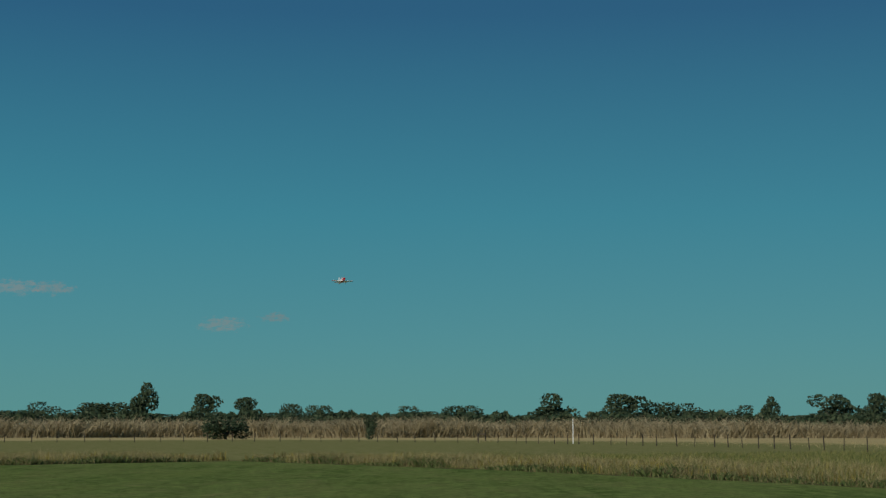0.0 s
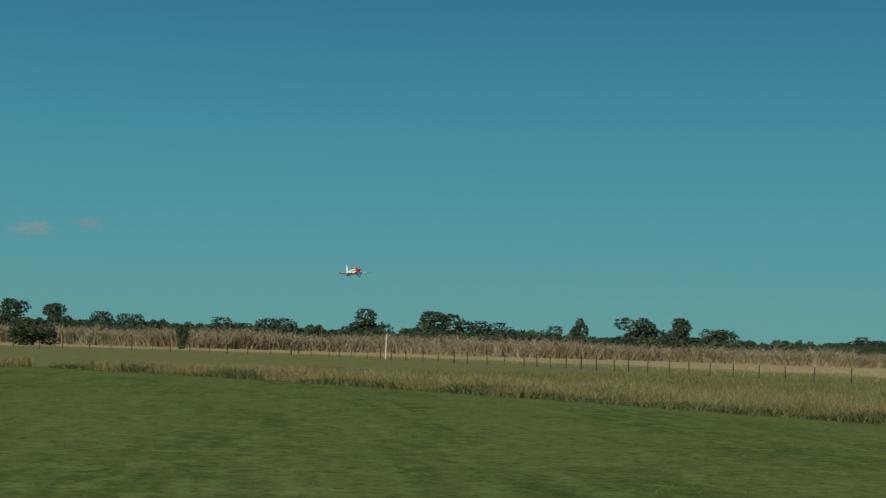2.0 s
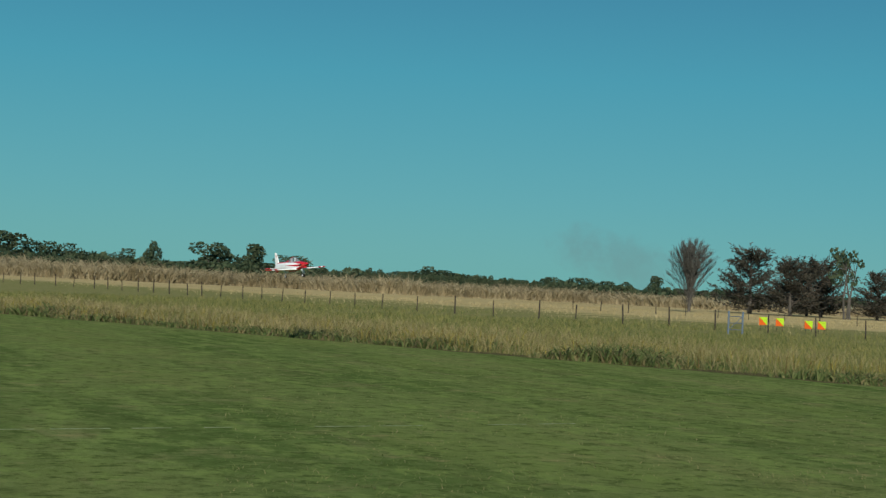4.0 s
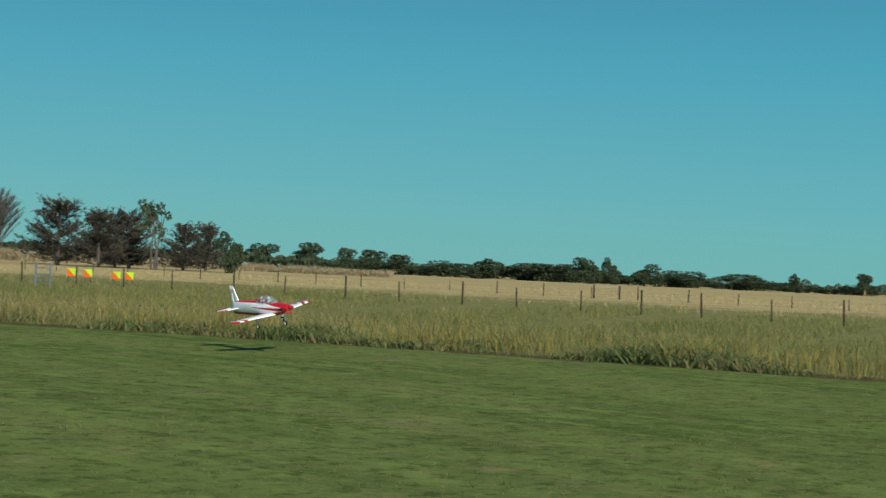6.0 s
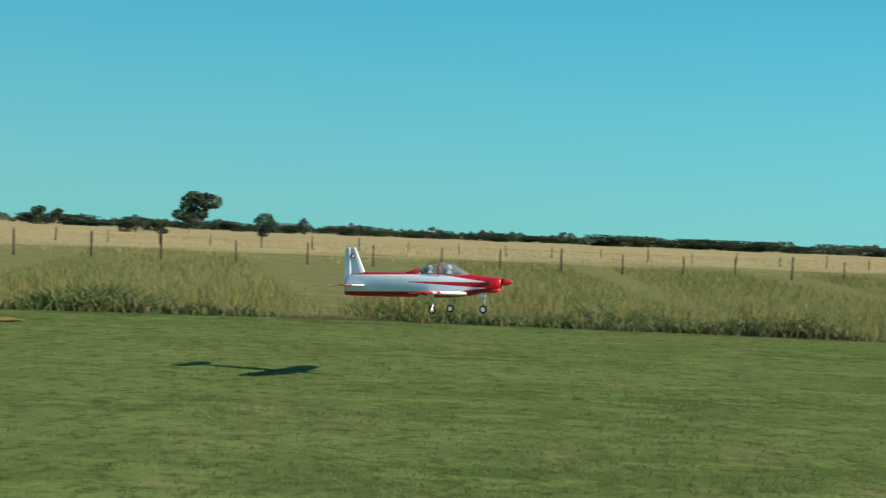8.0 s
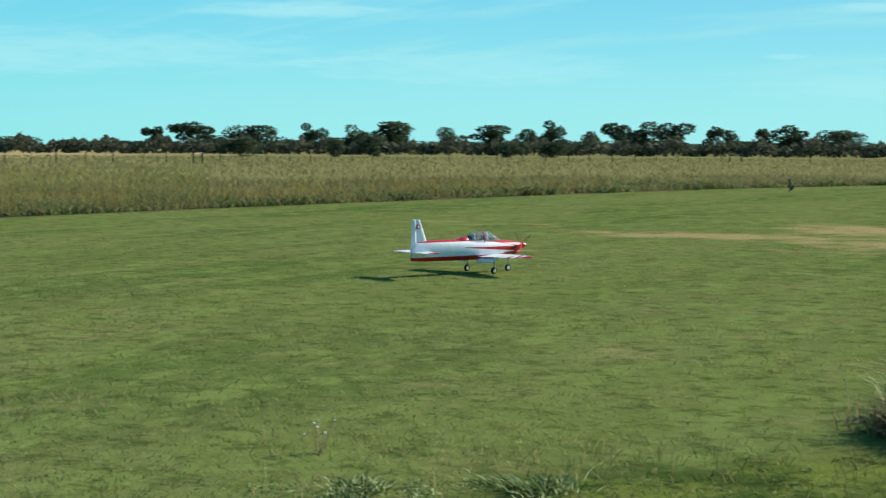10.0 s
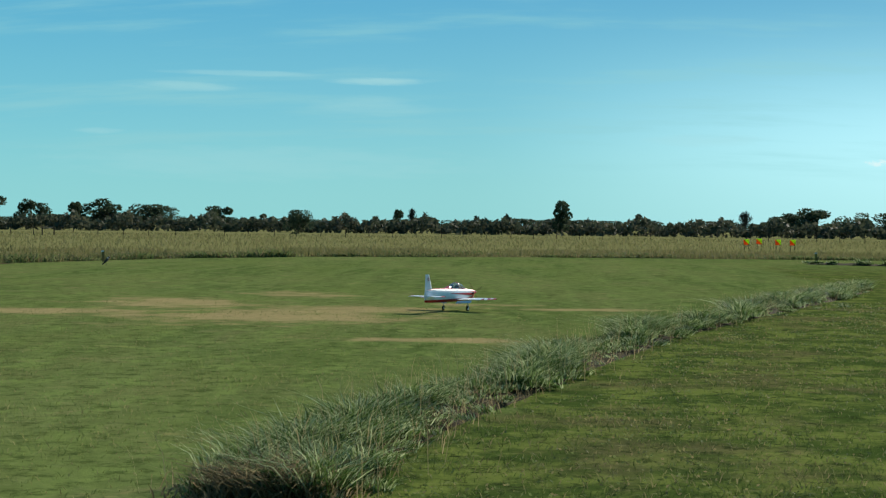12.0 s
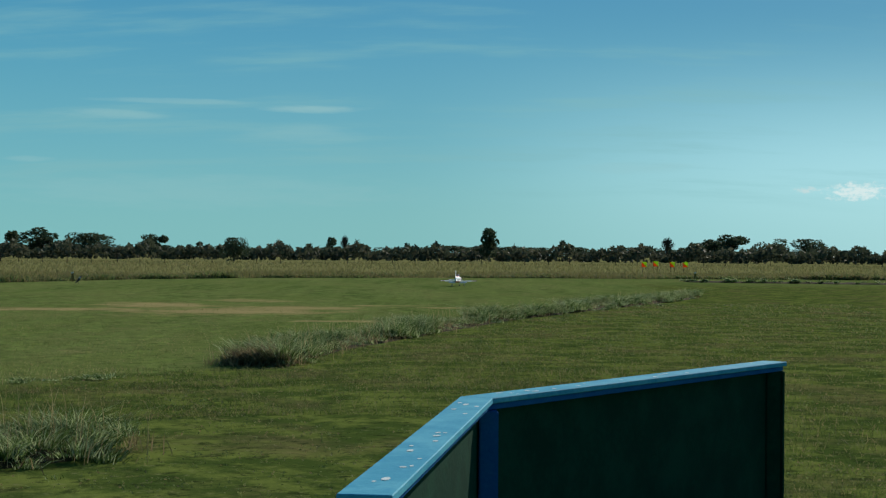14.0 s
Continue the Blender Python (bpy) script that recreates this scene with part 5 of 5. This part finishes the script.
    bmesh.ops.recalc_face_normals(bm, faces=bm.faces[:])
    part("frame", bm, red, canopy)
    for y in (-0.14, 0.09):
        bm = bmesh.new()
        add_box(bm, 0, y - 0.05, 0.455, 0.09, 0.03, 0.11, bevel=0.012)
        part("seat", bm, dark, canopy)
        bm = bmesh.new()
        bmesh.ops.create_uvsphere(bm, u_segments=14, v_segments=10, radius=0.034, matrix=Matrix.Translation((0, y, 0.515)))
        add_box(bm, 0, y, 0.455, 0.09, 0.06, 0.07, bevel=0.02)
        part("cockpit_dummy", bm, suit, canopy, smooth=True)
    bm = bmesh.new()
    add_box(bm, 0, 0.20, 0.445, 0.11, 0.05, 0.05, bevel=0.015)
    part("instrument_hood", bm, dark, canopy)
    # wings with flaps and ailerons
    for s in (-1, 1):
        bm = bmesh.new()
        loft(bm, [foil_ring(s * 0.08, 0.34, 0.46, 0.225, 0.055), foil_ring(s * 0.45, 0.27, 0.37, 0.238, 0.046), foil_ring(s * 0.83, 0.20, 0.27, 0.252, 0.034), foil_ring(s * 0.875, 0.16, 0.19, 0.254, 0.016)])
        wing = part("wing", bm, wing_coat, ob, "white wing with red bars at the tip")
        bm = bmesh.new()
        add_box(bm, 0, 0, 0, 0.32, 0.085, 0.010, Matrix.Translation((s * 0.27, -0.135, 0.185)) @ pose(0, 0, 0, 33, s * -4, s * 7), bevel=0.003)
        part("flap", bm, white, wing)
        bm = bmesh.new()
        add_box(bm, 0, 0, 0, 0.30, 0.05, 0.008, Matrix.Translation((s * 0.64, -0.085, 0.243)) @ pose(0, 0, 0, 2, s * -2, s * 7), bevel=0.003)
        part("aileron", bm, wing_coat, wing)
        # tailplane
        bm = bmesh.new()
        loft(bm, [foil_ring(s * 0.03, -0.92, 0.25, 0.315, 0.028), foil_ring(s * 0.36, -1.01, 0.18, 0.325, 0.018), foil_ring(s * 0.385, -1.05, 0.10, 0.326, 0.008)])
        tail = part("tailplane", bm, tail_coat, ob, "white tailplane with red bars")
        bm = bmesh.new()
        add_box(bm, 0, 0, 0, 0.29, 0.07, 0.008, Matrix.Translation((s * 0.205, -1.205, 0.321)) @ pose(0, 0, 0, -4), bevel=0.003)
        part("elevator", bm, white, tail)
    # fin and rudder with roundels
    bm = bmesh.new()
    loft(bm, [foil_ring(0.36, -0.78, 0.32, 0, 0.035, True), foil_ring(0.44, -0.93, 0.19, 0, 0.030, True), foil_ring(0.72, -1.045, 0.085, 0, 0.018, True), foil_ring(0.752, -1.065, 0.06, 0, 0.008, True)])
    fin = part("fin", bm, white, ob, "tall white swept fin")
    bm = bmesh.new()
    loft(bm, [foil_ring(0.30, -1.105, 0.105, 0, 0.022, True), foil_ring(0.73, -1.125, 0.060, 0, 0.014, True), foil_ring(0.755, -1.13, 0.05, 0, 0.006, True)])
    part("rudder", bm, white, fin)
    bm = bmesh.new()
    loft(bm, [foil_ring(0.415, -0.66, 0.40, 0, 0.045, True), foil_ring(0.448, -0.92, 0.22, 0, 0.036, True)])
    part("fin_fillet", bm, red, fin)
    for s in (-1, 1):
        bm = bmesh.new()
        add_rod(bm, (s * 0.0105, -1.085, 0.655), (s * 0.0145, -1.085, 0.655), 0.032, None, 24)
        disc = part("roundel", bm, red, fin, "red disc with a white cross")
        bm = bmesh.new()
        add_box(bm, s * 0.0155, -1.085, 0.655, 0.002, 0.042, 0.014)
        add_box(bm, s * 0.0160, -1.085, 0.655, 0.002, 0.014, 0.042)
        part("cross", bm, white, disc)
    # undercarriage
    for x, y in ((-0.28, 0.0), (0.28, 0.0), (0.0, 0.50)):
        bm = bmesh.new()
        add_rod(bm, (x, y + 0.01, 0.235), (x, y + 0.01, 0.105), 0.012, None, 12)
        add_rod(bm, (x, y + 0.01, 0.115), (x - 0.026 * (1 if x <= 0 else -1), y, 0.045), 0.008, None, 8)
        leg = part("undercarriage_leg", bm, steel, ob, "polished steel undercarriage leg")
        bm = bmesh.new()
        prof = [(0.026, 0.017), (0.040, 0.016), (0.046, 0.008), (0.046, -0.008), (0.040, -0.016), (0.026, -0.017)]
        rows = [[bm.verts.new((x + w, y + r * math.cos(a), 0.046 + r * math.sin(a))) for r, w in prof] for a in [2 * math.pi * k / 24 for k in range(24)]]
        for k in range(24):
            p, q = rows[k], rows[(k + 1) % 24]
            for i in range(6):
                bm.faces.new((p[i], p[(i + 1) % 6], q[(i + 1) % 6], q[i]))
        part("tyre", bm, rubber, leg, smooth=True)
        bm = bmesh.new()
        add_rod(bm, (x - 0.019, y, 0.046), (x + 0.019, y, 0.046), 0.026, 0.026, 20)
        part("hub", bm, white, leg)
        bm = bmesh.new()
        add_box(bm, x + (0.05 if x > 0 else -0.05 if x < 0 else 0.03), y, 0.205, 0.006, 0.08, 0.045, bevel=0.002)
        part("gear_door", bm, white, leg)
    # spinner and propeller turn together
    hub = new("propeller", None)
    hub.parent = ob
    hub.location = (0, 0.725, 0.350)
    bm = bmesh.new()
    loft(bm, [[(r * math.cos(2 * math.pi * k / 20), y, r * math.sin(2 * math.pi * k / 20)) for k in range(20)] for y, r in ((0, 0.043), (0.04, 0.039), (0.08, 0.029), (0.11, 0.016), (0.13, 0.003))])
    part("spinner", bm, red, hub, smooth=True)
    for k in range(4):
        turn = Matrix.Rotation(math.pi / 2 * k, 4, "Y")
        bm = bmesh.new()
        loft(bm, [[(cx, 0.035 + cy, r) for cx, cy in ((-w, -w * t), (0, 0.006 - w * 0.1), (w, w * t), (0, -0.004 - w * 0.1))] for r, w, t in ((0.035, 0.012, 0.9), (0.09, 0.020, 0.7), (0.17, 0.019, 0.45), (0.225, 0.012, 0.3), (0.24, 0.004, 0.3))])
        bmesh.ops.transform(bm, matrix=turn, verts=bm.verts[:])
        part("blade", bm, propeller_coat, hub, smooth=True)
    return ob, hub


# ---- build ----
build_grass()
build_bank("grass_bank", BANK_LINE, 0.52, 110000, 0.34, 21, "low bank of long blown grey-green grass with a dead brown end", True)
build_bank("grass_mound", [(2.9, 0.5), (2.2, 0.0), (1.6, -0.7)], 0.7, 15000, 0.36, 51, "mound of long blown grass beside the barrier")
build_bank("grass_tuft", [(4.3, -6.0), (3.7, -6.35), (3.1, -6.7)], 0.22, 1600, 0.07, 61, "thin tuft of uncut pale grass on the lawn")
build_bank("ditch_reeds", [(-13.5, -76), (-17, -74), (-24, -72), (-34, -71), (-50, -70)], 0.6, 9000, 0.34, 71, "dark line of rushes along a shallow ditch")
build_scrub()
plant_trees()
build_fence("paddock_fence", FENCE_LINE, 3.3, 1.22, 0.055, "post and wire paddock fence of grey weathered timber", 4)
build_fence("back_fence", BACK_FENCE, 4.2, 1.1, 0.055, "second post and wire fence across the dry paddock", 6)
for x, y, turn in ((5.5, 216, 60), (105, 73, -68), (93, -118, -75), (62, -190, -30)):
    build_brace(x, y, turn)
for x, y, z, turn in ((54.7, 77.7, 0.62, -40), (55.5, 77.1, 0.60, -30), (56.9, 76.1, 0.53, -44), (57.5, 75.6, 0.53, -26), (73.6, -51.8, 0.85, -124), (72.8, -53.0, 0.85, -134), (71.7, -54.4, 0.85, -122),
                      (-15.3, -109.3, 0.8, 180), (-16.2, -109.2, 0.85, 172), (-17.5, -109.0, 0.8, 186), (-18.5, -108.8, 0.8, 178)):
    build_marker(x, y, z, turn, 0.48 if y > 0 else 0.56 if y > -100 else 0.40)
for x, y in ((80.5, -45.5), (79.0, -47.6)):
    build_marker(x, y, 1.0, -124, 0.34)
build_pole(15.4, 180, 2.9)
build_pole(81.1, 28.6, 2.2)
build_gate(45.3, 66.8, 20)
build_stake(18.6, -64.5)
build_stake(-15.4, -83)
build_sheet()
build_line()
build_bird(16.84, -58.8, 15)
for x, y in WEEDS:
    build_weed(x, y)
build_barrier()
PLANE, PROPELLER = build_plane()


def motions():
    walk(PLANE, [
        (0, pose(-7.96, 118.73, 13.07, 4, 0, -162)),
        (0.5, pose(-6.10, 106.83, 10.91, 4, 0, -162)),
        (1, pose(-1.50, 96.99, 7.80, 4, 0, -162)),
        (1.5, pose(2.14, 85.97, 6.49, 4, -2, -162)),
        (2, pose(4.87, 76.85, 5.07, 4, 3, -163)),
        (2.5, pose(7.05, 65.62, 3.65, 4, 2, -164)),
        (3, pose(8.59, 54.33, 2.71, 4, 2, -166)),
        (3.2, pose(9.09, 50.18, 2.60, 4, 2, -167)),
        (5.3, pose(18.06, 29.40, 0.53, 2, 15, -182)),
        (5.5, pose(18.33, 26.84, 0.55, 2, 15, -184)),
        (6, pose(19.28, 20.99, 0.55, 2, 15, -188)),
        (6.5, pose(19.43, 15.73, 1.07, 2, 14, -194)),
        (7.2, pose(18.75, 8.28, 1.38, 1, 1, -206)),
        (8.2, pose(16.60, -2.10, 0.60, 3, 0, -200)),
        (9.3, pose(13.58, -12.61, 0.00, 0, 0, -195)),
        (9.5, pose(12.27, -14.27, 0.00, 0, 0, -197)),
        (9.9, pose(10.02, -17.14, 0.00, 0, 0, -200)),
        (10.2, pose(8.56, -20.29, 0.00, 0, 0, -205)),
        (10.5, pose(7.61, -22.56, 0.00, 0, 0, -206)),
        (11, pose(4.70, -25.38, 0.00, 0, 0, -207)),
        (11.5, pose(2.90, -27.55, 0.00, 0, 0, -207)),
        (12, pose(1.54, -30.36, 0.00, 0, 0, -207)),
        (12.5, pose(0.12, -32.70, 0.00, 0, 0, -207)),
        (13, pose(-0.48, -38.76, 0.00, 0, 0, -203)),
        (13.5, pose(-0.44, -50.02, 0.00, 0, 0, -192)),
        (14, pose(-0.78, -60.02, 0.00, 0, 0, -186)),
    ])
    walk(PROPELLER, [(k * 0.1, pose(0, 0.725, 0.350, 0, 77 * k, 0)) for k in range(141)])


motions()
